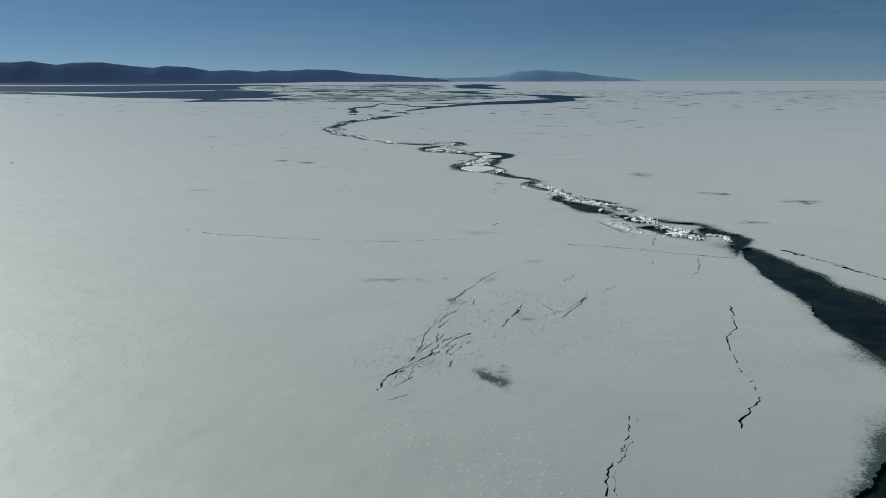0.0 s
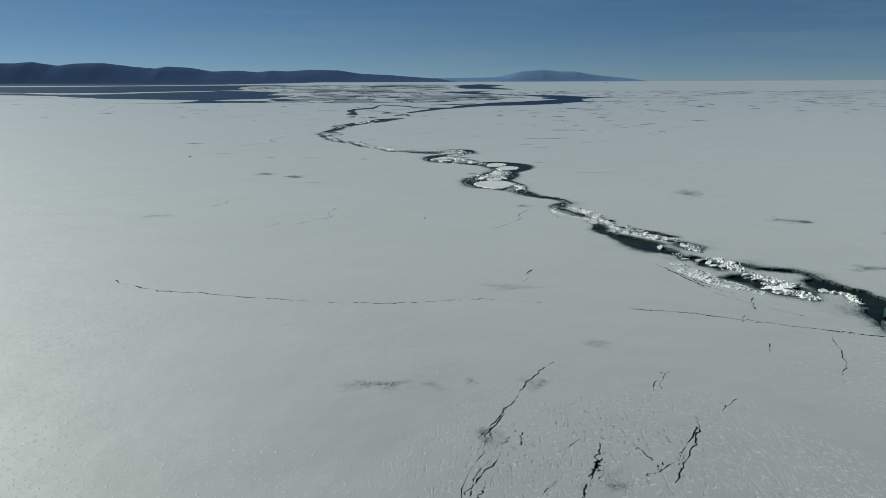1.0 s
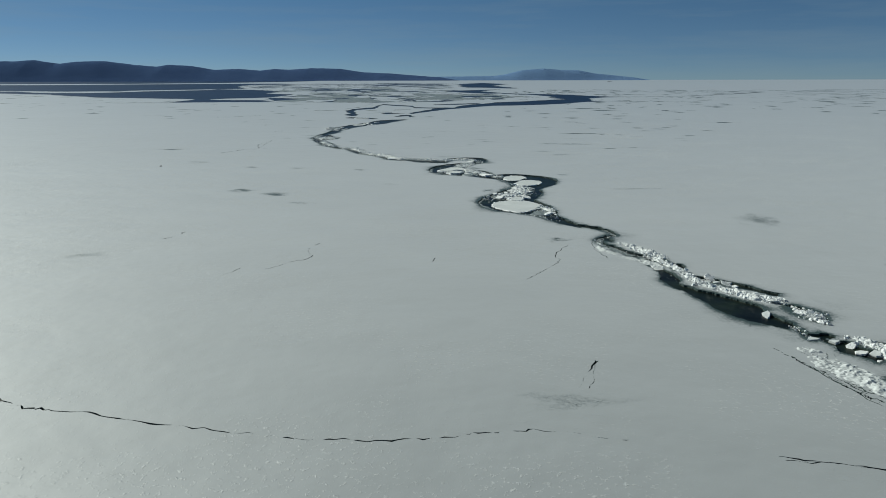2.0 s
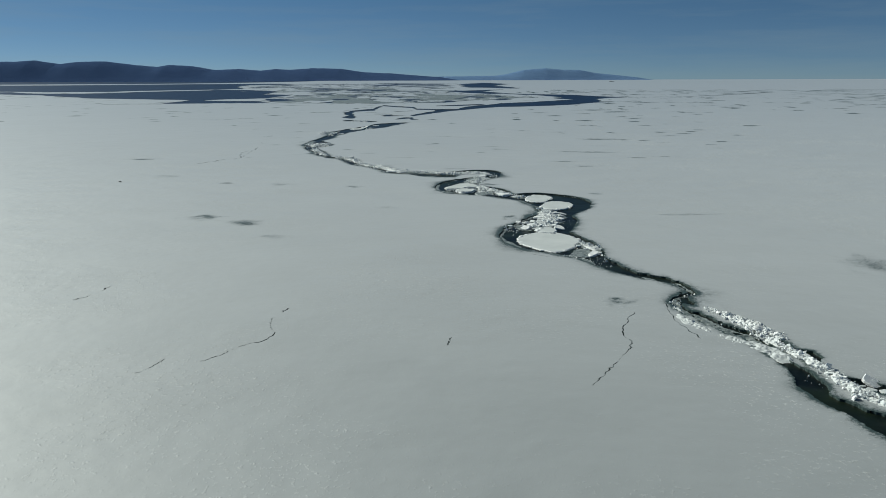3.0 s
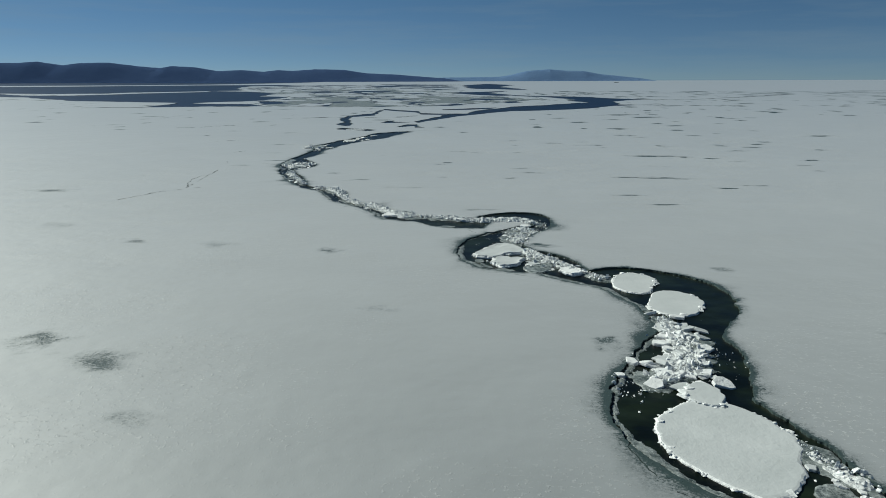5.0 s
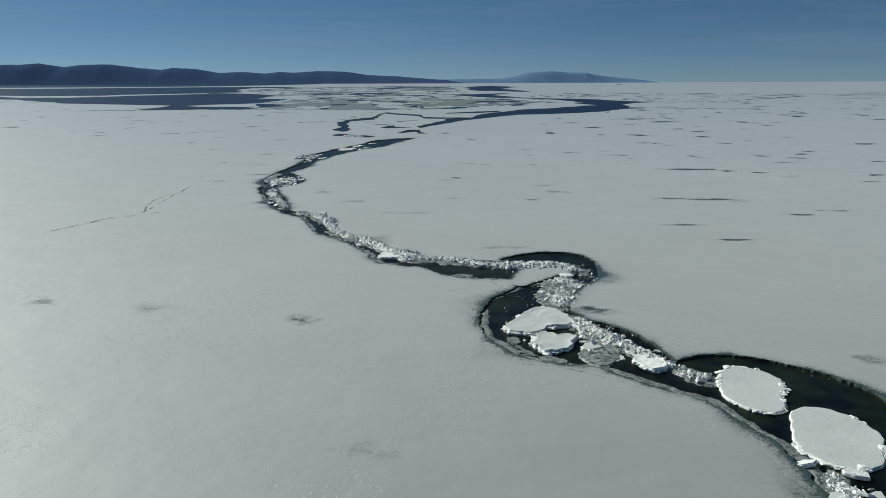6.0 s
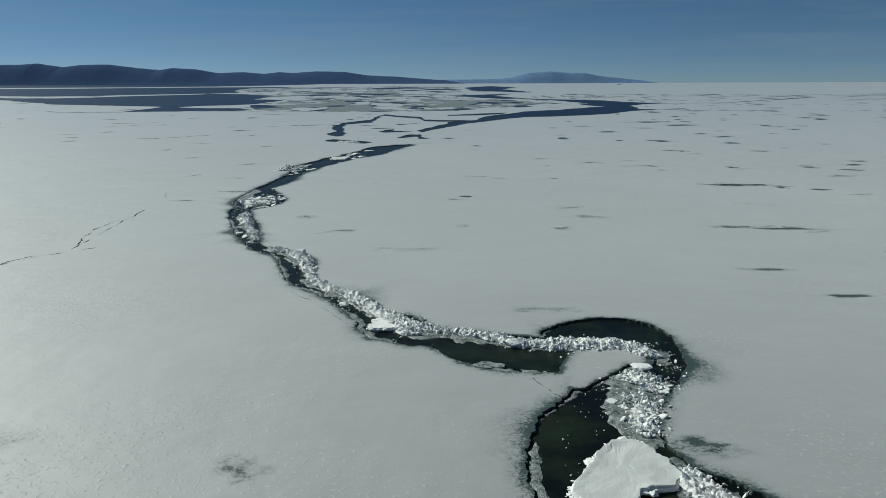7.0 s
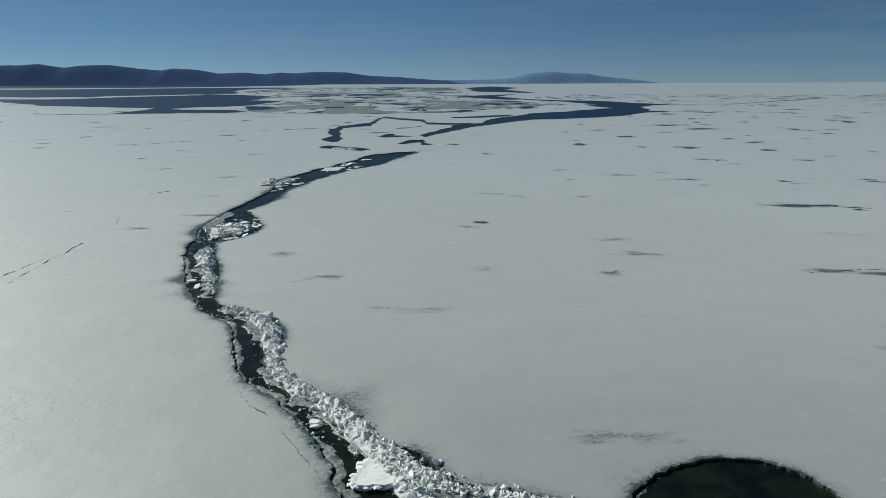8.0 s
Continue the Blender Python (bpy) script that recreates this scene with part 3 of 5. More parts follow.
def off_line(p, line, reach=25.0):
    """How far each point is from a line of varying half width: negative inside. Far points get a lower bound."""
    lo, hi = (line[:, :2] - line[:, 2:]).min(0), (line[:, :2] + line[:, 2:]).max(0)
    gap = np.hypot(np.maximum(0, np.maximum(lo[0] - p[:, 0], p[:, 0] - hi[0])), np.maximum(0, np.maximum(lo[1] - p[:, 1], p[:, 1] - hi[1])))
    out = np.maximum(gap, 0.01)
    near = np.flatnonzero(gap < reach)
    a, b = line[:-1], line[1:]
    d = b[:, :2] - a[:, :2]
    dd = (d**2).sum(1) + 1e-9
    for k in range(0, len(near), 20000):
        q = p[near[k:k + 20000]]
        u = np.clip(((q[:, None, 0] - a[None, :, 0]) * d[:, 0] + (q[:, None, 1] - a[None, :, 1]) * d[:, 1]) / dd, 0, 1)
        s = np.hypot(q[:, None, 0] - a[None, :, 0] - u * d[:, 0], q[:, None, 1] - a[None, :, 1] - u * d[:, 1]) - (a[None, :, 2] * (1 - u) + b[None, :, 2] * u)
        out[near[k:k + 20000]] = s.min(1)
    return out


def off_outline(p, outline, reach=70.0):
    """How far each point is from a closed outline: negative inside. Far points get a lower bound."""
    v = np.array(outline, float)
    lo, hi = v.min(0), v.max(0)
    gap = np.hypot(np.maximum(0, np.maximum(lo[0] - p[:, 0], p[:, 0] - hi[0])), np.maximum(0, np.maximum(lo[1] - p[:, 1], p[:, 1] - hi[1])))
    near = np.flatnonzero(gap < reach)
    out, p = np.maximum(gap, 0.01), p[near]
    px, py = p[:, 0].copy(), p[:, 1].copy()
    best, inside = np.full(len(p), 1e18), np.zeros(len(p), bool)
    for a, b in zip(v, np.roll(v, -1, 0)):
        d = b - a
        ax, ay = px - a[0], py - a[1]
        u = np.clip((ax * d[0] + ay * d[1]) / (d @ d), 0, 1)
        best = np.minimum(best, (ax - u * d[0]) ** 2 + (ay - u * d[1]) ** 2)
        cross = (a[1] > py) != (b[1] > py)
        inside ^= cross & (px < a[0] + ay / (b[1] - a[1] if b[1] != a[1] else 1e-9) * d[0])
    best = np.sqrt(best)
    out[near] = np.where(inside, -best, best)
    return out


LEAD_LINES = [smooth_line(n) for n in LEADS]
TONGUE_LINES = [smooth_line(TONGUE)]


def crack_line(width, nodes, seed):
    """A jagged thin line whose width comes and goes."""
    line = smooth_line([(x, y, width * (0.46 if y < 35 else 0.6)) for x, y in nodes], 12)
    n = len(line)
    rng = np.random.RandomState(seed)
    line[:, :2] += rng.normal(0, 0.012 + width * 0.22, (n, 2)) + 0.05 * np.stack([ripple(line[:, :2], 0.2, seed + 20), ripple(line[:, :2], 0.2, seed + 70)], 1) + 0.10 * np.stack([ripple(line[:, :2], 0.8, seed), ripple(line[:, :2], 0.8, seed + 50)], 1)
    line[:, 2] *= np.clip(0.6 + 1.0 * ripple(line[:, :2], 0.5, seed + 90) + rng.normal(0, 0.3, n), -0.5, 1.5)
    line[0, 2] = line[-1, 2] = -0.01
    return line


CRACK_LINES = [crack_line(w, n, k) for k, (w, n) in enumerate(CRACKS)]
# short ragged splits crowded together where the sheet is rotten
crowd = np.random.RandomState(91)
for k, ((ax, ay), (bx, by), spread, count) in enumerate((((-1.7, 15.6), (0.3, 19.0), 0.20, 20), ((-0.9, 18.2), (0.4, 22.4), 0.22, 10), ((1.7, 20.9), (3.9, 22.0), 0.30, 9), ((0.3, 19.4), (1.6, 22.0), 0.5, 3))):
    along = np.array([bx - ax, by - ay])
    step = along / np.hypot(*along)
    for _ in range(count):
        at = np.array([ax, ay]) + along * crowd.rand() + np.array([-step[1], step[0]]) * crowd.normal(0, spread)
        lean = crowd.normal(0, 0.3) + (0.0 if k != 2 else 0.9)
        way = np.array([step[0] * math.cos(lean) - step[1] * math.sin(lean), step[0] * math.sin(lean) + step[1] * math.cos(lean)])
        size = crowd.uniform(0.15, 0.45)
        CRACK_LINES.append(crack_line(crowd.uniform(0.012, 0.034), [tuple(at + way * size * u) for u in (-1.0, 0.0, 1.0)], 600 + len(CRACK_LINES)))
# side splits beside the main ones, and flaked layers along the near lead's edge
for k, (w, n) in enumerate(CRACKS):
    if w > 0.028 and n[0][1] < 55 and k % 2:
        CRACK_LINES.append(crack_line(0.5 * w, [(x + 0.13, y - 0.05) for x, y in n], 300 + k))
flake = np.random.RandomState(15)
for k in range(16):
    at, u = flake.uniform(0, 1), flake.uniform(-0.1, 0.9)
    curve = [(x + u - 0.75, y - 0.3) for x, y in [(7.57, 36.94), (7.99, 35.36), (8.46, 34.03), (9.02, 33.13), (9.8, 32.51)]]
    line = smooth_line([(x, y, 0.0) for x, y in curve], 8)
    i = int(at * (len(line) - 9))
    CRACK_LINES.append(crack_line(flake.uniform(0.02, 0.05), [tuple(v[:2]) for v in line[i:i + 9:2]], 400 + k))


def range_of(p):
    """How far a point lies from the line that the drone flies."""
    return np.hypot(p[:, 0] + 3, np.maximum(0, np.maximum(-p[:, 1], p[:, 1] - 72)))


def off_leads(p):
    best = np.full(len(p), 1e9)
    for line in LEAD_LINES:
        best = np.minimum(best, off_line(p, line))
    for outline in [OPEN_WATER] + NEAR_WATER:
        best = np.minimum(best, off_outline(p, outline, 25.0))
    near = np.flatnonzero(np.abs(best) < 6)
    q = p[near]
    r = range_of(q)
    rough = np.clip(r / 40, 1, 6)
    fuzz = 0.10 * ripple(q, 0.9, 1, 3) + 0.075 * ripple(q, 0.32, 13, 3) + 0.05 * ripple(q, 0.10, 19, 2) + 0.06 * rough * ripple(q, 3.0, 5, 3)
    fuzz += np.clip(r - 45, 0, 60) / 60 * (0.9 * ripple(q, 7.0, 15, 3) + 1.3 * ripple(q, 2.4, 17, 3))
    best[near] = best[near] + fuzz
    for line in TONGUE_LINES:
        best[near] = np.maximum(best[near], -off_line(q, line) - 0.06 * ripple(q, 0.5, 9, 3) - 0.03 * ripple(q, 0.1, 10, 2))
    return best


def off_cracks(p):
    best = np.full(len(p), 1e9)
    for line in CRACK_LINES:
        best = np.minimum(best, off_line(p, line, 3.0))
    return best


def off_far(p):
    """Wide water, its branches and the pack ice, beyond the leads."""
    out = np.full(len(p), 1e9)
    far = np.flatnonzero(p[:, 1] > 140)
    if len(far):
        q = p[far]
        size = np.clip(q[:, 1] / 300, 0.4, 6)
        f = np.full(len(q), 1e9)
        for outline in WIDE_WATER:
            f = np.minimum(f, off_outline(q, outline))
        k = np.flatnonzero(np.abs(f) < 60)
        f[k] += size[k] * (2.2 * ripple(q[k], 30.0, 21, 3) + 1.5 * ripple(q[k], 7.0, 25, 3))
        for outline in BRANCHES:
            g = off_outline(q, outline)
            k = np.flatnonzero(np.abs(g) < 12)
            g[k] += size[k] * (0.7 * ripple(q[k], 5.0, 27, 3) + 0.5 * ripple(q[k], 1.6, 29, 2))
            f = np.minimum(f, g)
        pack = off_outline(q, PACK)
        k = np.flatnonzero(pack < 40)
        if len(k):
            q, size = q[k], size[k]
            grain = np.stack([q[:, 0] / np.clip(size, 0.8, 9), 120 * np.log(q[:, 1] / 300)], 1)
            broken = 7.0 * (ripple(grain, 8.0, 41, 4) + 0.10 + 0.25 * ripple(q, 110.0, 47, 1)) * size
            seams = (9.0 * np.abs(ripple(grain, 11.0, 51, 3)) - 0.35) * size
            f[k] = np.minimum(f[k], np.maximum(np.minimum(broken, seams), pack[k] + 10 * size * ripple(q, 40.0, 31, 3)))
        out[far] = f
    return out


def off_water(p):
    """The plan of ice and water: negative over open water."""
    return np.minimum(np.minimum(off_leads(p), off_far(p)), off_cracks(p))


def scatter_soaked():
    """Melt patches strewn over the far sheet, thick on the open side, sparse on the other."""
    rng = np.random.RandomState(7)
    out = []
    while len(out) < 1150:
        y = 125 + 420 * rng.rand() ** 1.1
        x = rng.uniform(-0.66, 0.78) * (y + 10)
        open_side = x > 0.06 * y
        if rng.rand() > (1.0 if open_side else 0.35) or y < (172 if open_side else 150) + 40 * rng.rand():
            continue
        s = min(2.2, rng.gamma(2.0, 0.20) * (0.5 + y / 190))
        out.append((x, y, s * rng.uniform(0.8, 2.4), s * rng.uniform(0.4, 0.8) + 0.00008 * (y - 66) ** 2, rng.uniform(0.3, 1.2)))
        if rng.rand() < 0.3:
            out.append((x + 0.3 * s, y, 0.5 * s, 0.3 * s + 0.00005 * (y - 66) ** 2, 2.4))
    return out


MELT = [(x, y, 1.5 * a, 0.35 * a + 0.00013 * (y - 66) ** 2, 0.25 + 1.25 * dark**2) for x, y, a, dark in MELT_A + MELT_B + MELT_C + MELT_D]
SOAKED = [(x, y, a, b, 0.75 * dark) for x, y, a, b, dark in SOAKED_NEAR + SOAKED_MID + SOAKED_FAR] + MELT + scatter_soaked()


# ---- the ice sheet: fine cells along the water's edge, wide ones over the plain ----
def build_ice():
    size = 128.0
    gx, gy = np.meshgrid(np.arange(-48, 48), np.arange(-2, 39))
    cells = np.stack([gx.ravel() * size, gy.ravel() * size], 1).astype(float)
    done = []
    spots = np.array(SOAKED)
    while len(cells):
        mid = cells + size / 2
        r = range_of(mid)
        least = np.clip(np.where(r < 45, r * 0.0012, r * 0.0035), 0.035, 12)
        fine = off_cracks(mid)
        w = np.minimum(np.minimum(off_leads(mid), off_far(mid)), fine)
        slack = 0.2 + np.clip(r / 300, 0, 14)
        split = (np.abs(w) < size * 0.75 + slack * (size > 1.0)) & (size > least)
        split |= (np.abs(fine) < size * 0.75) & (size > np.maximum(0.02, r * 0.0025))
        split |= (w > 0) & (w < 1.2) & (size > np.maximum(0.14, least * 1.5)) & (r < 160)
        order = np.argsort(mid[:, 1])
        height = mid[order, 1]
        for x, y, a, b, _ in spots[size > np.maximum(0.15, np.where(spots[:, 1] > 135, 0.7, 0.35) * np.minimum(spots[:, 2], spots[:, 3]))]:
            row = order[np.searchsorted(height, y - 1.5 * b - size / 2):np.searchsorted(height, y + 1.5 * b + size / 2)]
            split[row[np.abs(mid[row, 0] - x) < 1.5 * a + size / 2]] = True
        done.append((cells[~split], size))
        c = cells[split]
        size /= 2
        cells = np.vstack([c, c + [size, 0], c + [0, size], c + [size, size]]) if len(c) else c
        if size < 0.016:
            done.append((cells, size))
            break
    low = np.vstack([c for c, _ in done])
    wide = np.concatenate([np.full(len(c), s) for c, s in done])
    corner = np.stack([low, low + np.stack([wide, 0 * wide], 1), low + np.stack([wide, wide], 1), low + np.stack([0 * wide, wide], 1)], 1)
    keys = np.round(corner.reshape(-1, 2) * 256).astype(np.int64)
    flat, back = np.unique(keys[:, 0] * (1 << 32) + keys[:, 1], return_inverse=True, return_index=False)
    pos = np.empty((len(flat), 2))
    pos[back] = corner.reshape(-1, 2)
    val = off_water(pos)
    quad = back.reshape(-1, 4)
    icy = val[quad] > 0
    whole = icy.all(1)
    faces = [tuple(f) for f in quad[whole].tolist()]
    verts, rim, cuts = pos.tolist(), [], {}

    def cut(a, b):
        key = (a, b) if a < b else (b, a)
        if key not in cuts:
            i, j = key
            u = val[i] / (val[i] - val[j])
            cuts[key] = len(verts)
            verts.append([pos[i][0] + u * (pos[j][0] - pos[i][0]), pos[i][1] + u * (pos[j][1] - pos[i][1])])
        return cuts[key]

    for f, solid in zip(quad[icy.any(1) & ~whole].tolist(), icy[icy.any(1) & ~whole].tolist()):
        loop, ends = [], []
        for k in range(4):
            a, b = f[k], f[(k + 1) % 4]
            if solid[k]:
                loop.append(a)
            if solid[k] != solid[(k + 1) % 4]:
                c = cut(a, b)
                loop.append(c)
                ends.append((c, solid[k]))
        if len(loop) > 2:
            faces.append(tuple(loop))
        for k, (c, leaves) in enumerate(ends):
            if leaves:
                rim.append((c, ends[(k + 1) % len(ends)][0]))
    top = np.array(verts)
    n = len(top)
    used = sorted({i for e in rim for i in e})
    below = {i: n + k for k, i in enumerate(used)}
    for a, b in rim:
        faces.append((b, a, below[a], below[b]))
    xyz = np.zeros((n + len(used), 3))
    xyz[:n, :2], xyz[:n, 2] = top, ICE_TOP + 5.0 * np.clip((top[:, 1] - 3000) / 2000, 0, 1) ** 2
    xyz[n:, :2], xyz[n:, 2] = top[used], -0.5
    # soaked ground: beside the leads and in the patches
    edge = off_leads(top)
    brink = np.minimum(edge, off_far(top))
    r = range_of(top)
    uneven = ripple(top, 2.2, 61, 3)
    wet = np.clip(np.exp(-np.maximum(edge, 0) / (0.14 + 0.55 * np.clip(uneven, 0, 1) + r / 900)) * (0.6 + 0.9 * uneven), 0, 1)
    ragged = ripple(top, 0.5, 71, 3)
    wet = np.maximum(wet, np.exp(-np.maximum(edge, 0) / (0.20 + 0.12 * uneven)) * np.clip(0.8 + 0.7 * ragged, 0, 1))
    wet = np.maximum(wet, np.exp(-np.maximum(brink, 0) / (0.03 + r / 1500)) * np.clip(0.65 + 0.5 * ragged, 0, 0.9))
    order = np.argsort(top[:, 1])
    height = top[order, 1]
    for x, y, a, b, dark in SOAKED:
        near = order[np.searchsorted(height, y - 1.7 * b):np.searchsorted(height, y + 1.7 * b)]
        near = near[np.abs(top[near, 0] - x) < 1.7 * a]
        if len(near):
            d = (top[near] - np.array([x, y])) / np.array([a, b])
            spin = math.sin(x * 12.9 + y * 4.1) * 0.9
            d = np.stack([d[:, 0] * math.cos(spin) - d[:, 1] * math.sin(spin), 1.35 * (d[:, 0] * math.sin(spin) + d[:, 1] * math.cos(spin))], 1)
            q = np.hypot(d[:, 0], d[:, 1]) + 1.0 * ripple(d + x, 0.6, 77, 3) + 0.35 * ragged[near]
            wet[near] = np.maximum(wet[near], dark * np.clip((1.25 - q) / 0.9, 0, 1.25) ** 1.2)
    rims = np.array(used, int)
    wet[rims] = np.maximum(wet[rims], 0.6)
    mesh = bpy.data.meshes.new("ice_sheet")
    mesh.from_pydata(xyz.tolist(), [], faces)
    soak = mesh.attributes.new("wet", "FLOAT", "POINT")
    soak.data.foreach_set("value", np.concatenate([wet, np.full(len(used), 12.0)]).astype(np.float32))
    mesh.materials.append(SNOW_ICE)
    ob = new("ground", mesh)
    return tagged(ob, "grey-white snow-covered lake ice sheet with dark soaked patches", "ice sheet", kind="structure")


ice = build_ice()


def build_water():
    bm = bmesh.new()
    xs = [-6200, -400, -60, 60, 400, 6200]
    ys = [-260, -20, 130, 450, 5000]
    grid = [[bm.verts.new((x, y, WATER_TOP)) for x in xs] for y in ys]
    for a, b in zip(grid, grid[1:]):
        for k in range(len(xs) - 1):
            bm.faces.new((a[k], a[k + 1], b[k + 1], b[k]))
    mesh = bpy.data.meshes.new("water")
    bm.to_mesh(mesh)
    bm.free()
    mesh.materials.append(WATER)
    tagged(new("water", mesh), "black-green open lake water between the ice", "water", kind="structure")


build_water()


# ---- the far shore ----
def build_hills(name, profile, base, depth, material, label):
    """A long range: a crest that follows the profile, slopes and spurs before it."""
    x = np.array([p[0] for p in profile], float)
    z = np.array([p[1] for p in profile], float)
    u = np.linspace(x[0], x[-1], 1100)
    crest = np.interp(u, x, z)
    crest = np.convolve(np.pad(crest, 1, "edge"), np.ones(3) / 3, "valid")
    even = crest
    crest = crest * (1 + 0.05 * ripple(np.stack([u, u * 0 + base], 1), 120.0, 81, 5)) + 2.2 * ripple(np.stack([u, u * 0 + base], 1), 26.0, 85, 3)
    rows = 26
    pts = np.zeros((rows, len(u), 3))
    for k in range(rows):
        v = k / (rows - 1)
        spur = ripple(np.stack([u, np.full(len(u), v * 420.0)], 1), 190.0, 83, 4)
        rise = np.sin(min(v / 0.8, 1) * math.pi / 2) ** 1.2 if v <= 0.8 else 1 - ((v - 0.8) / 0.2) * 0.5
        pts[k, :, 0], pts[k, :, 1] = u, base + depth * v + 2 * spur
        pts[k, :, 2] = (even + v**3 * (crest - even)) * np.clip(rise * (1 + 0.03 * spur * (1 - v)), 0, 1.0) - 1.5 * (v == 0)
    faces = [(k * len(u) + j, k * len(u) + j + 1, (k + 1) * len(u) + j + 1, (k + 1) * len(u) + j) for k in range(rows - 1) for j in range(len(u) - 1)]
    mesh = bpy.data.meshes.new(name)
    mesh.from_pydata(pts.reshape(-1, 3).tolist(), [], faces)
    mesh.materials.append(material)
    for p in mesh.polygons:
        p.use_smooth = True
    return tagged(new(name, mesh), label, "hills", kind="structure")


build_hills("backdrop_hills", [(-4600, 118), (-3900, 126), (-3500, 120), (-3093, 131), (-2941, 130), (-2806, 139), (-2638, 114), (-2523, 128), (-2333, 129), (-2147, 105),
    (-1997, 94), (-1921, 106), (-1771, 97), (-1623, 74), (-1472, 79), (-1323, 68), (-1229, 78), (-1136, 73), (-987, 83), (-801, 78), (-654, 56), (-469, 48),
    (-284, 33), (-159, 24), (-60, 10), (0, 1)], 4480, 380, NEAR_HAZED_WOODS, "dark blue haze-tinted wooded hills along the far shore")
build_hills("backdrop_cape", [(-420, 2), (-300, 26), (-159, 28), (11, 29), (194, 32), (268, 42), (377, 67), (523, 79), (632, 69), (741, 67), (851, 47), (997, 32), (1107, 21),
    (1180, 8), (1230, 1)], 4640, 260, FAR_HAZED_WOODS, "pale blue hazy cape on the far shore")


# ---- broken ice along the leads ----
def link_mesh(name, verts, faces, material, parent=None):
    mesh = bpy.data.meshes.new(name)
    mesh.from_pydata([tuple(v) for v in verts], [], faces)
    mesh.materials.append(material)
    ob = new(name, mesh)
    ob.parent = parent
    return ob


def part(name, verts, faces, material, parent, label=""):
    return tagged(link_mesh(name, verts, faces, material, parent), label)


def lump(seed, flat):
    """An angular lump: the hull of a few random points in a box."""
    rng = np.random.RandomState(seed)
    bm = bmesh.new()
    for q in rng.normal(0, 1, (18, 3)):
        q = q / np.abs(q).max() * rng.uniform(0.75, 1.0)
        bm.verts.new((q[0], q[1], q[2] * flat))
    bmesh.ops.convex_hull(bm, input=bm.verts)
    bmesh.ops.delete(bm, geom=[v for v in bm.verts if not v.link_faces], context="VERTS")
    bm.verts.index_update()
    verts = np.array([v.co[:] for v in bm.verts])
    faces = [tuple(v.index for v in f.verts) for f in bm.faces]
    bm.free()
    return verts, faces


LUMPS = [lump(s, (0.45, 0.7, 0.9)[s % 3]) for s in range(14)]


def worn_lump(seed, flat, fine=3):
    """A larger lump with worn, rounded edges: a ball cut by a few planes and roughened."""
    rng = np.random.RandomState(seed)
    bm = bmesh.new()
    bmesh.ops.create_icosphere(bm, subdivisions=fine, radius=1.0)
    d = np.array([v.co[:] for v in bm.verts])
    cuts = rng.normal(0, 1, (13, 3))
    cuts /= np.linalg.norm(cuts, axis=1)[:, None]
    reach = np.clip(d @ cuts.T, 0.05, 1) / rng.uniform(0.5, 0.95, 13)
    r = (reach**22).sum(1) ** (-1 / 22)
    r = np.clip(r, 0.4, 1.15) * (1 + 0.14 * ripple(d[:, :2] + d[:, 2:] * 0.7, 0.45, seed, 3) + 0.10 * np.abs(ripple(d[:, 1:] - d[:, :1] * 0.6, 0.3, seed + 3, 2)))
    verts = d * r[:, None] * np.array([1.0, 1.0, flat])
    faces = [tuple(v.index for v in f.verts) for f in bm.faces]
    bm.free()
    return verts, faces


def shard(seed):
    """A thin broken plate: an uneven polygon with a worn upper edge."""
    rng = np.random.RandomState(seed)
    n = rng.randint(5, 9)
    th = np.sort((np.arange(n) + rng.uniform(-0.35, 0.35, n)) / n * 2 * math.pi)
    r = rng.uniform(0.6, 1.0, n)
    ring = np.stack([r * np.cos(th), 0.75 * r * np.sin(th)], 1)
    thick = rng.uniform(0.12, 0.25)
    verts = np.vstack([np.column_stack([ring * f, np.full(n, z)]) for f, z in ((0.96, -thick), (1.0, 0.0), (0.93, thick * 0.55))])
    faces = [tuple(range(n))[::-1], tuple(2 * n + j for j in range(n))]
    for k in range(2):
        faces += [(k * n + j, k * n + (j + 1) % n, (k + 1) * n + (j + 1) % n, (k + 1) * n + j) for j in range(n)]
    return verts, faces


WORN = [worn_lump(s, (0.5, 0.65, 0.8)[s % 3]) for s in range(10)]
CRUMBS = [worn_lump(40 + s, (0.55, 0.7, 0.85)[s % 3], 1) for s in range(14)]
SHARDS = [shard(s) for s in range(12)]


def closed_curve(radii, n=84):
    """A smooth closed outline from radii at even angles."""
    r = np.array(radii, float)
    k = len(r)
    u = np.arange(n) / n * k
    i = np.floor(u).astype(int)
    f = u - i
    a, b, c, d = (r[(i + j) % k] for j in (-1, 0, 1, 2))
    rr = 0.5 * (2 * b + (c - a) * f + (2 * a - 5 * b + 4 * c - d) * f**2 + (3 * b - a - 3 * c + d) * f**3)
    th = np.arange(n) / n * 2 * math.pi
    return np.stack([rr * np.cos(th), rr * np.sin(th)], 1)


def band_curve(nodes, n=30):
    """The outline of a band with rounded ends round its centre line."""
    line = smooth_line(nodes, 8)
    t = np.gradient(line[:, :2], axis=0)
    t /= np.hypot(t[:, 0], t[:, 1])[:, None]
    side = np.stack([-t[:, 1], t[:, 0]], 1)
    taper = np.sqrt(np.clip(np.minimum(np.arange(len(line)) + 1, np.arange(len(line))[::-1] + 1) / 4, 0, 1))[:, None]
    return np.vstack([line[:, :2] + side * line[:, 2:] * taper, (line[:, :2] - side * line[:, 2:] * taper)[::-1]]), line[:, :2]


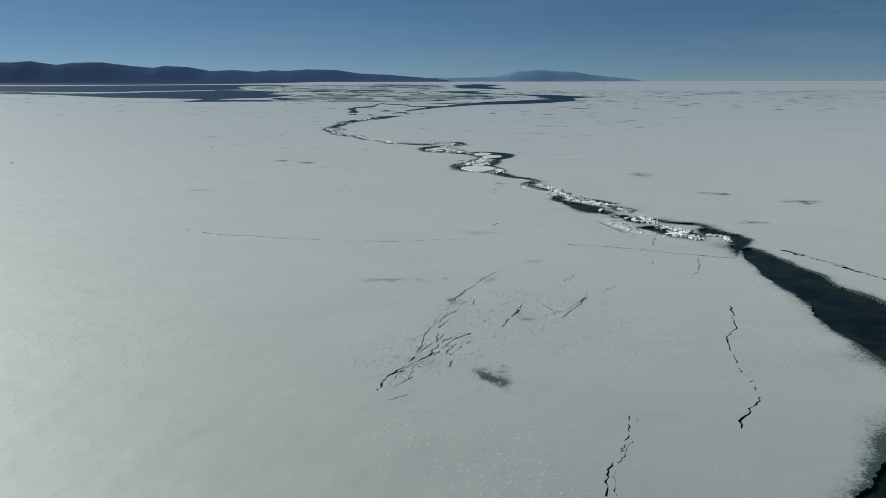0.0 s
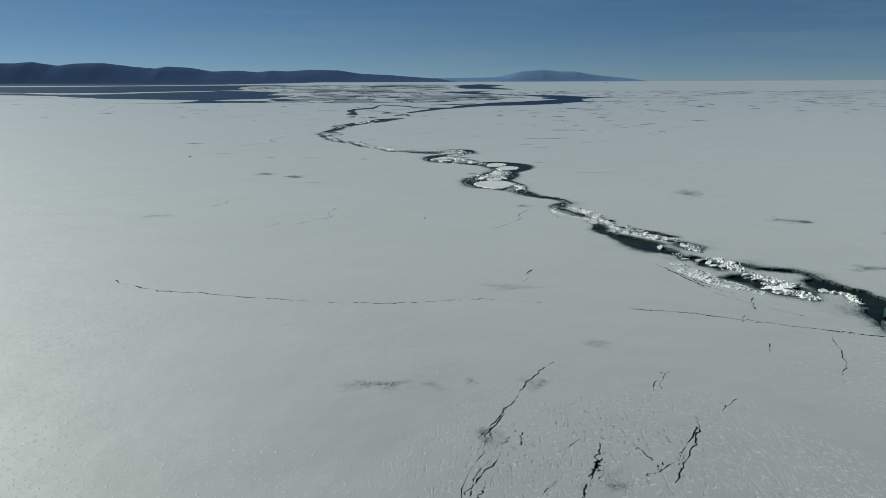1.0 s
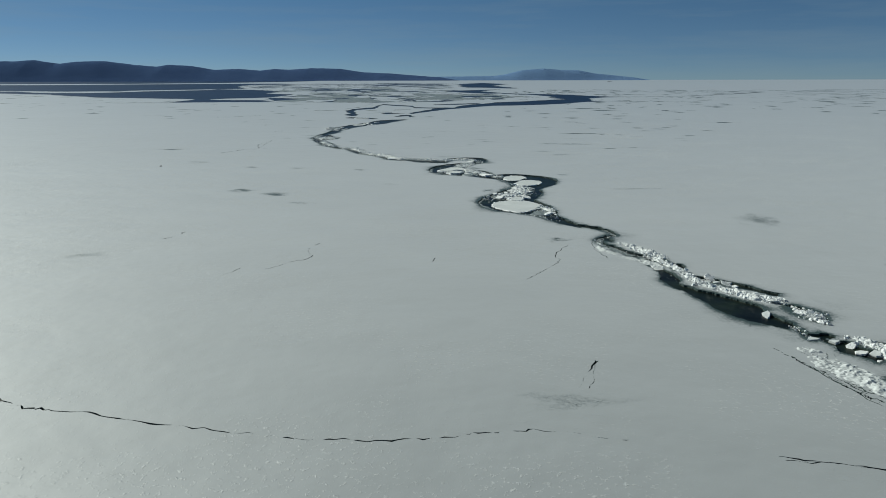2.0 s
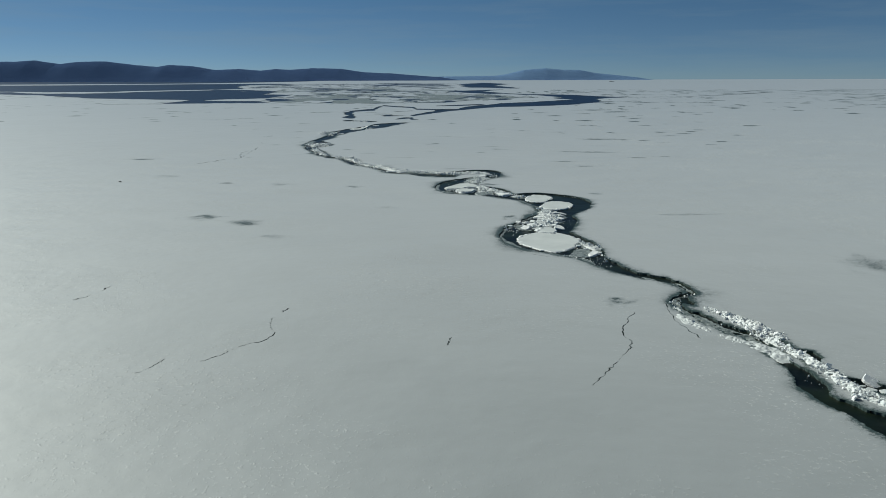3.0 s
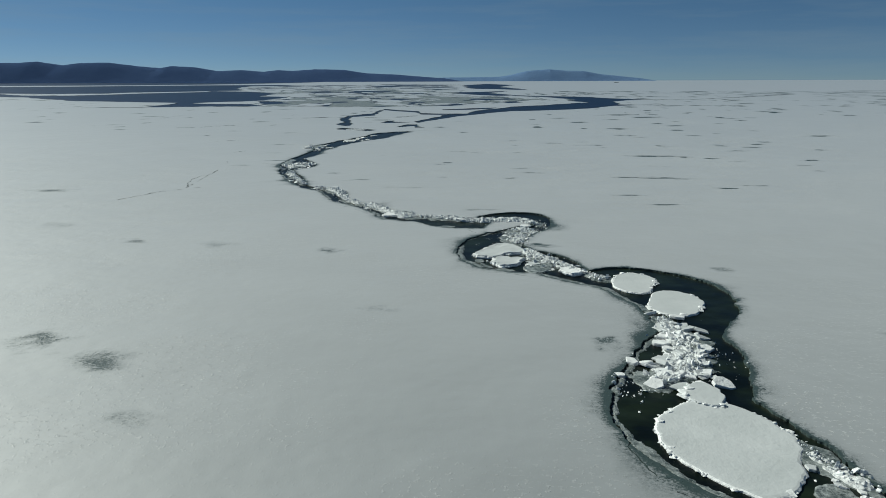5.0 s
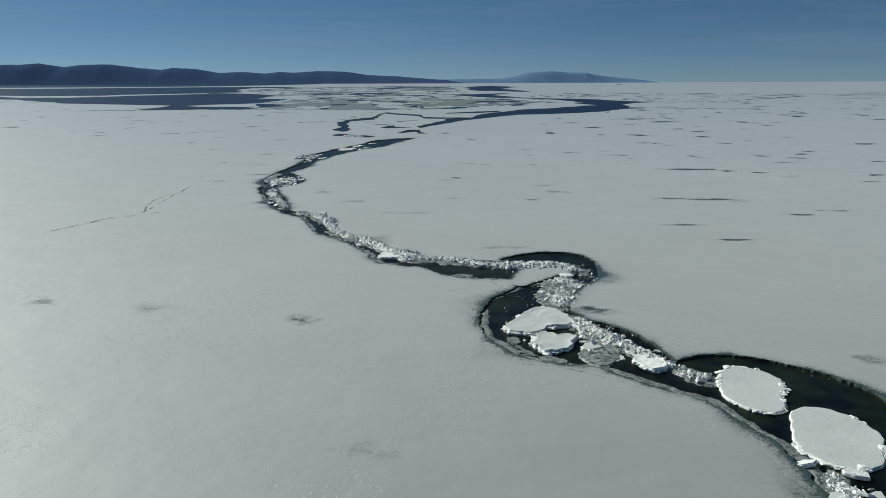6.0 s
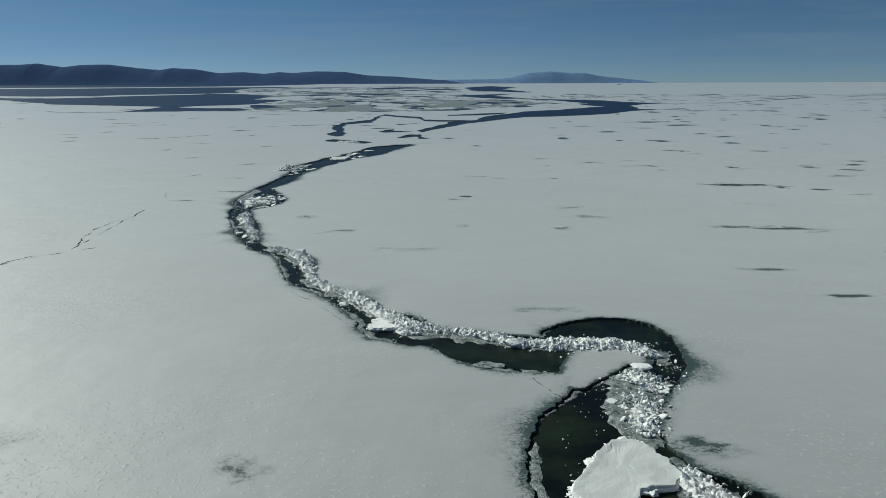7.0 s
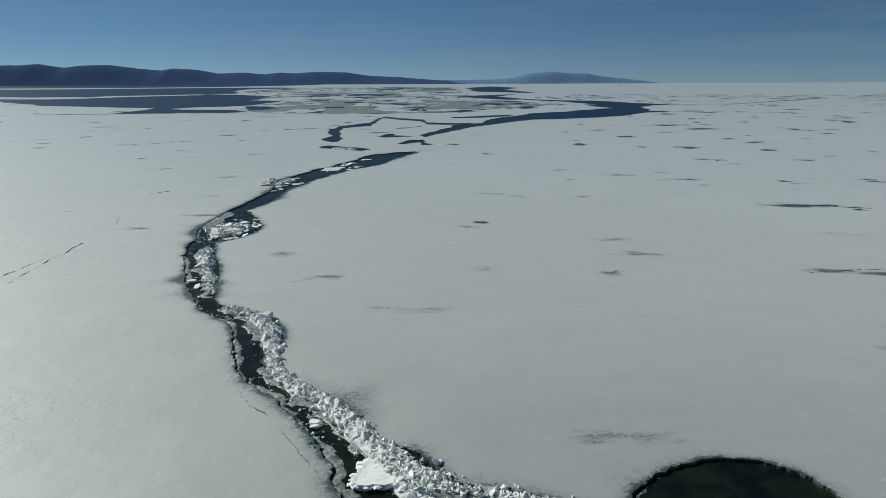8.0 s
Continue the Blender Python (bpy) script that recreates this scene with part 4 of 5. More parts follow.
def plate(name, outline, heart, top, under, rough, seed, material, label, category, relief=0.02, group=""):
    """A floating plate: ragged rim, uneven top, broken sides. heart: where the inner rings shrink to."""
    n = len(outline)
    out = np.array(outline)
    d = out - heart
    size = np.hypot(d[:, 0], d[:, 1])[:, None] + 1e-6
    out = out + d / size * rough * (ripple(out, 0.55, seed, 3) + 0.6 * ripple(out, 0.18, seed + 5, 2))[:, None]
    rings, faces, verts = [0.97, 0.9, 0.75, 0.5, 0.25], [], []
    rim = np.column_stack([out, np.full(n, top) + 0.5 * relief * ripple(out, 0.3, seed + 2, 2)])
    slope = np.column_stack([out * 0.5 + (heart + (out - heart) * 1.06) * 0.5, np.full(n, (top + WATER_TOP) / 2) + 0.02 * ripple(out, 0.2, seed + 9)])
    foot = np.column_stack([heart + (out - heart) * 1.03, np.full(n, under)])
    verts += foot.tolist() + slope.tolist() + rim.tolist()
    for f in rings:
        q = heart + (out - heart) * f
        z = top + relief * (1.0 + ripple(q, 0.5, seed + 3, 3)) * (1.3 if f > 0.85 else 1.0)
        verts += np.column_stack([q, z]).tolist()
    levels = 3 + len(rings)
    for k in range(levels - 1):
        faces += [(k * n + j, k * n + (j + 1) % n, (k + 1) * n + (j + 1) % n, (k + 1) * n + j) for j in range(n)]
    faces.append(tuple((levels - 1) * n + j for j in range(n)))
    if category != "ice floe":
        return tagged(link_mesh(name, verts, faces, material), label, category, group=group)
    body = tagged(link_mesh(name, verts[:3 * n], faces[:2 * n], SNOW), label, category, group=group)
    part("snow_cover", verts[2 * n:], [tuple(i - 2 * n for i in f) for f in faces[2 * n:]], material, body, "even pale snow on top of the floe")
    if category == "ice floe":
        rng = np.random.RandomState(seed)
        count = int(np.hypot(*np.diff(np.vstack([out, out[:1]]), axis=0).T).sum() * 60)
        k = rng.randint(0, n, count)
        u = rng.rand(count, 1)
        at = out[k] * (1 - u) + out[(k + 1) % n] * u + rng.normal(0, 0.03, (count, 2))
        keep = ripple(at, 0.7, seed + 30, 3) > rng.uniform(-0.1, 0.3, count)
        crust_v, crust_f, base = [], [], 0
        for q in at[keep]:
            v, f = LUMPS[rng.randint(len(LUMPS))]
            size = np.clip(np.exp(rng.normal(-3.7, 0.7)), 0.008, 0.11)
            crust_v.append(v * size * rng.uniform(0.7, 1.3, 3) * np.array([1.2, 1.2, 0.45]) + np.array([q[0], q[1], top - rng.uniform(0.0, 0.05)]))
            crust_f += [tuple(i + base for i in g) for g in f]
            base += len(v)
        if base:
            part("crumbled_rim", np.vstack(crust_v), crust_f, SNOW, body, "crumbled bright white snow along the floe's rim")["kind"] = "stuff"
    return body


def round_floe(x, y, radii, top, seed, material, label, rough=0.08, relief=0.004, name="ice_floe"):
    heart = np.array([x, y])
    return plate(name, closed_curve(radii) + heart, heart, top, -0.42, rough, seed, material, label, "ice floe", relief, "floes in the lead")


round_floe(1.59, 59.13, [1.36, 1.45, 1.75, 1.91, 1.63, 1.49, 1.4, 1.42, 1.59, 2.05, 1.63, 1.32], -0.01, 11, FLOE, "large smooth snow-covered ice floe filling a bend of the lead")
round_floe(1.79, 61.37, [0.42, 0.57, 0.62, 0.44, 0.51, 0.53, 0.62, 0.53], 0.03, 12, FLOE, "small pale ice floe pushed against a larger floe")
round_floe(2.31, 70.97, [0.77, 1.11, 1.31, 0.78, 0.76, 1.02, 1.32, 0.7], 0.0, 13, FLOE, "rounded smooth white ice floe in the lead's bend")
round_floe(3.09, 68.49, [0.94, 1.17, 1.46, 0.87, 0.83, 1.17, 1.25, 0.88], 0.0, 14, FLOE, "oval smooth white ice floe in dark water")
round_floe(-2.41, 75.79, [1.08, 1.14, 1.42, 0.98, 0.73, 0.76, 1.33, 1.27, 0.78, 0.77], 0.03, 15, FLOE, "thick angular ice floe with crusted white snow", 0.14, 0.03)
round_floe(-2.17, 73.9, [0.55, 0.87, 0.65, 0.78, 0.6, 0.58, 0.68, 0.83, 0.66, 0.55], 0.02, 16, FLOE, "lumpy crusted snow-white floe in dark water", 0.16, 0.035)
round_floe(-0.63, 72.97, [0.26, 0.3, 0.33, 0.24, 0.2, 0.34, 0.31, 0.23], -0.06, 17, FLOE, "small flat grey ice plate among slush", 0.03, 0.01)
round_floe(-7.97, 84.32, [0.5, 0.41, 0.56, 0.41, 0.39, 0.58, 0.44, 0.51], 0.02, 18, SNOW, "crusted white ice floe wedged across the lead", 0.09, 0.015)
round_floe(0.24, 72.49, [0.39, 0.38, 0.43, 0.49, 0.39, 0.37, 0.53, 0.45], 0.02, 19, SNOW, "small crusted white floe among broken ice", 0.06, 0.03)
round_floe(3.19, 56.71, [0.14, 0.37, 0.17, 0.13, 0.4, 0.2], 0.0, 20, SNOW, "tiny white ice plate floating in slush", 0.03, 0.02)
round_floe(-18.25, 134.56, [0.67, 1.17, 1.32, 0.63, 1.19, 1.19], 0.0, 22, FLOE, "flat white floe in the open lead", 0.1, 0.02)
round_floe(10.29, 33.26, [0.16, 0.2, 0.24, 0.3, 0.18, 0.2, 0.22, 0.34], -0.02, 60, SNOW, "small bright ice plate adrift in a dark pool", 0.03, 0.006)


small = np.random.RandomState(77)
for cx, cy, sx, sy, count in ((-18.8, 107.9, 1.0, 2.2, 16), (9.2, 37.2, 0.5, 1.4, 6), (10.3, 33.4, 0.5, 0.6, 5), (-20.3, 124.5, 0.5, 3.0, 8), (-16.5, 137.0, 0.8, 3.0, 6), (1.9, 65.0, 0.35, 1.3, 6), (-0.6, 74.2, 0.3, 0.9, 5), (-9.3, 86.2, 0.35, 0.8, 4)):
    for _ in range(count):
        x, y = small.normal(cx, sx), small.normal(cy, sy)
        if off_leads(np.array([[x, y]]))[0] > -0.12:
            continue
        r = small.uniform(0.10, 0.34) * (1.5 if cy > 104 else 0.8)
        round_floe(x, y, r * small.uniform(0.6, 1.25, 7), small.uniform(-0.06, 0.0), small.randint(1000), (SNOW, FLOE, GREY_ICE)[small.randint(3)], "small broken plate of ice adrift in the lead", 0.03, 0.006)


def slush(outline, heart, seed, label, material=GREY_ICE, rough=0.14):
    return plate("slush_patch", outline, heart, WATER_TOP + 0.025, WATER_TOP - 0.05, rough, seed, material, label, "slush", 0.012, "slush in the lead")


for seed, (x, y, radii) in enumerate([
        (-20.51, 110.56, [0.78, 1.03, 2.59, 1.32, 0.9, 1.01, 2.31, 1.19]), (-0.95, 73.34, [0.53, 0.85, 1.01, 0.56, 0.49, 0.82, 1.04, 0.54]),
        (2.75, 56.85, [0.5, 0.6, 0.8, 0.45, 0.42, 0.75, 0.85, 0.5]),
        (-21.0, 126.61, [1.2, 1.6, 2.5, 1.8, 1.2, 1.2, 2.8, 1.4]), (-4.75, 81.25, [0.34, 0.16, 0.14, 0.3, 0.38, 0.2, 0.16, 0.24]),
        (-18.9, 108.0, [0.9, 0.8, 1.7, 1.1, 0.8, 0.7, 1.6, 1.2])]):
    slush(closed_curve(radii) + np.array([x, y]), np.array([x, y]), 30 + seed, "grey waterlogged slush floating in the lead")
for seed, nodes in enumerate([
        [(-4.0, 73.95, 0.06), (-3.4, 73.0, 0.1), (-2.95, 72.6, 0.12), (-1.93, 72.2, 0.12), (-0.96, 71.7, 0.15), (0.15, 70.95, 0.15)],
        [(-3.35, 74.4, 0.03), (-3.15, 73.6, 0.06), (-2.95, 73.1, 0.06), (-2.5, 72.75, 0.08), (-1.95, 72.5, 0.06)]]):
    outline, line = band_curve(nodes)
    slush(outline, np.vstack([line, line[::-1]]), 40 + seed, "strip of pale refrozen slush along the lead's edge", SKIM, 0.3)

# lines of piled rubble: x, y, half width
RUBBLE = [
    [(-6.9, 83.45, 0.16), (-7.3, 83.9, 0.208), (-8.0, 85.2, 0.24), (-8.6, 86.15, 0.272), (-9.4, 87.3, 0.24), (-10.15, 88.05, 0.224), (-11.35, 89.5, 0.192)],
    [(-11.35, 89.5, 0.17), (-11.6, 90.6, 0.221), (-11.95, 91.5, 0.25), (-12.2, 92.4, 0.27), (-12.75, 93.3, 0.25), (-13.6, 94.2, 0.212), (-14.4, 94.6, 0.17)],
    [(-15.4, 96.2, 0.144), (-16.1, 98.0, 0.187), (-16.6, 99.2, 0.158), (-17.6, 101.6, 0.173), (-18.2, 103.4, 0.158)],
    [(-18.6, 106.4, 0.08), (-17.9, 107.6, 0.14), (-17.6, 109.2, 0.12)],
    [(-2.84, 82.75, 0.2), (-3.88, 82.94, 0.26), (-4.85, 83.4, 0.2), (-5.86, 83.75, 0.18), (-6.5, 83.9, 0.2)],
    [(-6.4, 84.0, 0.2), (-7.26, 84.4, 0.28), (-8.1, 85.6, 0.22)],
    [(-3.3, 82.75, 0.30), (-2.1, 82.8, 0.34), (-1.2, 82.75, 0.36), (-0.5, 82.2, 0.26), (-0.4, 81.8, 0.2)],
    [(-0.95, 80.95, 0.25), (-1.1, 80.2, 0.48), (-1.3, 79.3, 0.5), (-1.55, 78.1, 0.42), (-1.5, 77.3, 0.25)],
    [(-1.25, 76.0, 0.22), (-0.9, 75.0, 0.30), (-0.3, 73.9, 0.26), (0.25, 73.0, 0.22), (0.75, 72.2, 0.2), (1.35, 71.4, 0.18)],
    [(2.2, 67.0, 0.2), (2.3, 65.6, 0.3), (2.3, 64.4, 0.4), (1.95, 63.3, 0.45), (1.4, 62.6, 0.35), (0.75, 62.1, 0.25)],
    [(2.93, 58.9, 0.14), (3.25, 58.1, 0.22), (3.5, 57.3, 0.15)],
    [(5.43, 49.27, 0.12), (5.98, 48.34, 0.2), (6.39, 47.43, 0.24), (6.72, 46.51, 0.16)],
    [(5.79, 48.59, 0.14), (6.7, 44.81, 0.16), (6.95, 42.9, 0.2), (7.61, 41.94, 0.2), (8.25, 41.13, 0.26), (9.04, 40.88, 0.24)],
    [(9.17, 37.43, 0.14), (9.7, 37.11, 0.26), (9.84, 35.57, 0.2), (10.13, 34.74, 0.2), (10.58, 33.98, 0.18), (10.96, 33.35, 0.16)],
    [(10.66, 32.92, 0.12), (10.77, 32.13, 0.26), (10.9, 31.64, 0.16)],
    [(11.68, 32.67, 0.08), (12.09, 32.54, 0.12), (12.22, 32.16, 0.14), (12.02, 31.35, 0.1)],
    [(9, 40.03, 0.15), (9.27, 39.48, 0.3), (9.29, 38.71, 0.15)],
    [(-21.3, 124.0, 0.3), (-21.7, 127.5, 0.3)],
    [(-22.0, 154.6, 0.4), (-19.0, 153.5, 0.4)],
]
RUBBLE = [[(x, y, 1.12 * w) for x, y, w in line] for line in RUBBLE]
RUBBLE_LINES = [smooth_line(n) for n in RUBBLE]


def field_sheet(label, low, high, cell, depth_of, z, material):
    """A thin floating sheet wherever depth_of is positive, cut along its outline."""
    nx, ny = int((high[0] - low[0]) / cell) + 2, int((high[1] - low[1]) / cell) + 2
    gx, gy = np.meshgrid(np.arange(nx), np.arange(ny))
    pos = np.stack([low[0] + gx.ravel() * cell, low[1] + gy.ravel() * cell], 1)
    val = depth_of(pos)
    i = (gy[:-1, :-1] * nx + gx[:-1, :-1]).ravel()
    quad = np.stack([i, i + 1, i + nx + 1, i + nx], 1)
    quad = quad[(val[quad] > 0).any(1)]
    verts, index, cuts, faces = [], {}, {}, []

    def corner(k):
        if k not in index:
            index[k] = len(verts)
            verts.append((pos[k][0], pos[k][1], z + min(0.02, 0.1 * val[k])))
        return index[k]

    def cut(a, b):
        key = (min(a, b), max(a, b))
        if key not in cuts:
            u = val[key[0]] / (val[key[0]] - val[key[1]])
            q = pos[key[0]] + u * (pos[key[1]] - pos[key[0]])
            cuts[key] = len(verts)
            verts.append((q[0], q[1], z - 0.012))
        return cuts[key]

    for f in quad.tolist():
        loop = []
        for k in range(4):
            a, b = f[k], f[(k + 1) % 4]
            if val[a] > 0:
                loop.append(corner(a))
            if (val[a] > 0) != (val[b] > 0):
                loop.append(cut(a, b))
        if len(loop) > 2:
            faces.append(tuple(loop))
    return tagged(link_mesh("slush_sheet", verts, faces, material), label, "slush", kind="stuff")


def slush_depth(p):
    """Mush round the rubble, and a skin of refrozen slush along the western banks."""
    out = np.full(len(p), -1.0)
    edge = np.full(len(p), 1.0)
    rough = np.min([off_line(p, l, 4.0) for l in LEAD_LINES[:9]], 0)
    for outline in NEAR_WATER:
        rough = np.minimum(rough, off_outline(p, outline, 4.0))
    k = np.flatnonzero(rough < 0.5)
    edge[k] = off_leads(p[k])
    k = np.flatnonzero(edge < -0.02)
    q, e = p[k], edge[k]
    ridge = np.min([off_line(q, l, 4.0) for l in RUBBLE_LINES], 0)
    mush = 0.75 * np.exp(-np.maximum(ridge, 0) / 0.5) - 0.56 + 0.36 * ripple(q, 1.1, 151, 3) + 0.30 * ripple(q, 0.28, 153, 3)
    mush -= 0.16 * (q[:, 1] < 56)
    west = off_leads(q + np.array([-0.35, -0.15])) > e + 0.12
    skin = np.minimum(0.20 + 0.24 * ripple(q, 2.1, 161, 2) + e, -0.03 - e) + 0.05 * ripple(q, 0.22, 163, 3)
    skin = np.where(west & (q[:, 1] > 46), skin, -1.0)
    out[k] = np.minimum(np.maximum(mush, skin), (-0.02 - e) * 3)
    return out


for k, (low, high) in enumerate((((-20.5, 82.0), (-6.5, 113.0)), ((-6.5, 70.0), (5.5, 86.0)), ((-0.8, 55.0), (5.5, 70.0)), ((3.0, 31.0), (13.5, 55.0)))):
    field_sheet("thin grey slush and refrozen skin on the lead", low, high, 0.075, slush_depth, WATER_TOP + 0.012 + 0.001 * k, SKIM)


def pack_slush(p):
    q = np.stack([p[:, 0] / np.clip(p[:, 1] / 300, 0.8, 9), 120 * np.log(p[:, 1] / 300)], 1)
    return np.minimum(ripple(q, 7.0, 171, 4) + 0.12, -off_outline(p, PACK) * 0.02 + 0.3 * ripple(p, 30.0, 173, 3))


field_sheet("thin grey slush between the floes of the far pack", (-150.0, 245.0), (40.0, 760.0), 1.6, pack_slush, WATER_TOP + 0.012, SKIM)

# how high each line is piled
PILED = [0.55, 0.6, 0.4, 0.12, 0.5, 0.5, 0.55, 0.25, 0.5, 0.2, 0.5, 0.45, 0.5, 0.5, 0.3, 0.4, 0.15, 0.5, 0.5]


def ridge_points(count, spread, seed):
    """Random places over the rubble lines: x, y, how far out (0 to 1), half width."""
    rng = np.random.RandomState(seed)
    lines = [np.column_stack([smooth_line(n, 8), np.full((len(n) - 1) * 8 + 1, high)]) for n, high in zip(RUBBLE, PILED)]
    long = [np.hypot(*np.diff(l[:, :2], axis=0).T) * l[1:, 2] * (0.3 + 0.7 * l[1:, 3]) for l in lines]
    weight = np.concatenate(long)
    a, b = np.vstack([l[:-1] for l in lines]), np.vstack([l[1:] for l in lines])
    k = rng.choice(len(weight), count, p=weight / weight.sum())
    u = rng.rand(count, 1)
    p = a[k] * (1 - u) + b[k] * u
    t = b[k, :2] - a[k, :2]
    t /= np.hypot(t[:, 0], t[:, 1])[:, None] + 1e-9
    off = np.clip(rng.normal(0, 0.5, count), -1.4, 1.4) * spread
    out = np.column_stack([p[:, 0] - t[:, 1] * off * p[:, 2], p[:, 1] + t[:, 0] * off * p[:, 2], np.abs(off), p[:, 2], p[:, 3]])
    return out[ripple(out[:, :2], 0.8, 91, 2) > rng.uniform(-0.75, 0.05, count)]


def heap(p, out, w, high):
    """How high the rubble is piled there."""
    return np.maximum(0, 1 - out**2) * high * (0.05 + 0.30 * w) * (0.6 + 0.8 * ripple(p, 1.1, 101, 2))


def turned(rng, n):
    a = rng.uniform(0, 2 * math.pi, (n, 3)) * np.array([0.25, 0.25, 1.0])
    return [np.array(Euler(v).to_matrix()) for v in a]


# packed snow under the blocks
def build_ridge(nodes, seed, base, high, label):
    dense = smooth_line(nodes, 14)
    s = np.r_[0, np.cumsum(np.hypot(*np.diff(dense[:, :2], axis=0).T))]
    steps = max(16, int(s[-1] / 0.035))
    u = np.linspace(0, s[-1], steps)
    c = np.stack([np.interp(u, s, dense[:, k]) for k in range(3)], 1)
    t = np.gradient(c[:, :2], axis=0)
    t /= np.hypot(t[:, 0], t[:, 1])[:, None]
    side = np.stack([-t[:, 1], t[:, 0]], 1)
    across = np.linspace(-1.1, 1.1, 33)
    verts, faces = [], []
    ends = np.clip(np.minimum(np.arange(steps), np.arange(steps)[::-1]) / 8, 0, 1)
    for a in across:
        q = c[:, :2] + side * a * c[:, 2:]
        q = q + 0.08 * np.stack([ripple(q, 0.35, seed), ripple(q, 0.35, seed + 7)], 1)
        lumpy = 0.55 + 0.6 * ripple(q, 0.5, seed + 3, 2) + 0.75 * np.abs(ripple(q, 0.2, seed + 4, 2)) + 0.5 * np.abs(ripple(q, 0.09, seed + 6, 2)) + 0.5 * ripple(q, 0.8, 91, 2)
        z = base + np.sqrt(max(0, 1 - a * a / 1.21)) * high * (0.15 + 0.30 * c[:, 2]) * lumpy * ends
        verts += np.column_stack([q, z]).tolist()
    for k in range(len(across) - 1):
        faces += [(k * steps + j, k * steps + j + 1, (k + 1) * steps + j + 1, (k + 1) * steps + j) for j in range(steps - 1)]
    return tagged(link_mesh("snow_ridge", verts, faces, FLOE if base > WATER_TOP else CRUSHED), label, "snow ridge", kind="stuff")


for seed, nodes in enumerate(RUBBLE):
    build_ridge(nodes, 200 + seed, WATER_TOP - 0.04, 1.15 * PILED[seed] ** 0.7, "low ridge of crushed white snow along the lead")
APRONS = [
    [(7.57, 36.94, 0.3), (7.99, 35.36, 0.5), (8.46, 34.03, 0.5), (9.02, 33.13, 0.45), (9.8, 32.51, 0.3)],
    [(4.48, 49.66, 0.14), (4.46, 48.1, 0.22), (5.09, 46.74, 0.22), (5.79, 45.93, 0.28), (6.22, 45.01, 0.3)],
]
for seed, nodes in enumerate(APRONS):
    build_ridge(nodes, 240 + seed, ICE_TOP - 0.05, 0.33, "thin apron of crushed grey-white ice on the lead's edge")


def build_brash(count, seed):
    """Crushed small pieces, piled on the ridges and strewn over the water beside them."""
    rng = np.random.RandomState(seed)
    p = ridge_points(count, 1.0, seed)
    loose = ridge_points(count // 4, 2.0, seed + 1)
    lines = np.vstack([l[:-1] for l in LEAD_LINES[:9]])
    at = lines[rng.randint(0, len(lines), 6000)]
    turn = rng.uniform(0, 2 * math.pi, len(at))
    out = (at[:, 2] * rng.uniform(0.5, 1.15, len(at)))[:, None] * np.stack([np.cos(turn), np.sin(turn)], 1)
    strewn = np.column_stack([at[:, :2] + out, np.zeros((len(at), 3))])
    rim = off_leads(strewn[:, :2])
    strewn = strewn[(rim > -0.35) & (rim < 0.12) & (ripple(strewn[:, :2], 1.4, 141, 2) > rng.uniform(0.0, 0.7, len(at)))]
    pools = [(0.05, 81.0, 0.2, 1.0, 150), (-2.2, 78.9, 0.5, 0.9, 50), (-3.3, 75.6, 0.3, 0.9, 30), (0.2, 61.8, 0.4, 0.6, 60), (2.9, 64.5, 0.4, 1.4, 30), (3.3, 56.0, 0.4, 0.8, 40), (-18.8, 107.8, 0.9, 1.8, 500), (-9.6, 85.8, 0.3, 1.2, 200)]
    pool = np.vstack([np.column_stack([rng.normal(x, sx, n), rng.normal(y, sy, n), np.zeros((n, 3))]) for x, y, sx, sy, n in pools])
    loose = np.vstack([loose, strewn, pool])
    edge = off_leads(loose[:, :2])
    loose = loose[edge < 0.12 + 0.13 * (loose[:, 3] > 0)]
    afloat = np.r_[np.zeros(len(p), bool), np.ones(len(loose), bool)]
    p = np.vstack([p, loose])
    size = np.exp(rng.normal(-3.75, 0.75, len(p)))
    size = np.clip(size, 0.012, 0.10) * np.where(p[:, 3] > 0, 1.0, 0.62) * np.where(p[:, 1] > 100, 1.6, 1.0)
    ground = np.where(off_leads(p[:, :2]) < 0, WATER_TOP, ICE_TOP)
    z = np.where(afloat, ground + size * 0.15, np.maximum(ground, WATER_TOP + 0.08 + heap(p[:, :2], p[:, 2], p[:, 3], p[:, 4])) - size * 0.15)
    verts, faces, base = [], [], 0
    for q, s, h, m in zip(p, size, z, turned(rng, len(p))):
        v, f = (CRUMBS if s > 0.035 else LUMPS)[rng.randint(len(LUMPS))]
        verts.append((v * s * rng.uniform(0.6, 1.4, 3) * np.array([1.25, 1.25, 0.75])) @ m.T + np.array([q[0], q[1], h]))
        faces += [tuple(i + base for i in g) for g in f]
        base += len(v)
    pieces = link_mesh("ice_rubble", np.vstack(verts).tolist(), faces, SNOW)
    tagged(pieces, "crushed white ice pieces piled along the lead and adrift", "ice rubble", kind="stuff")


build_brash(11000, 301)


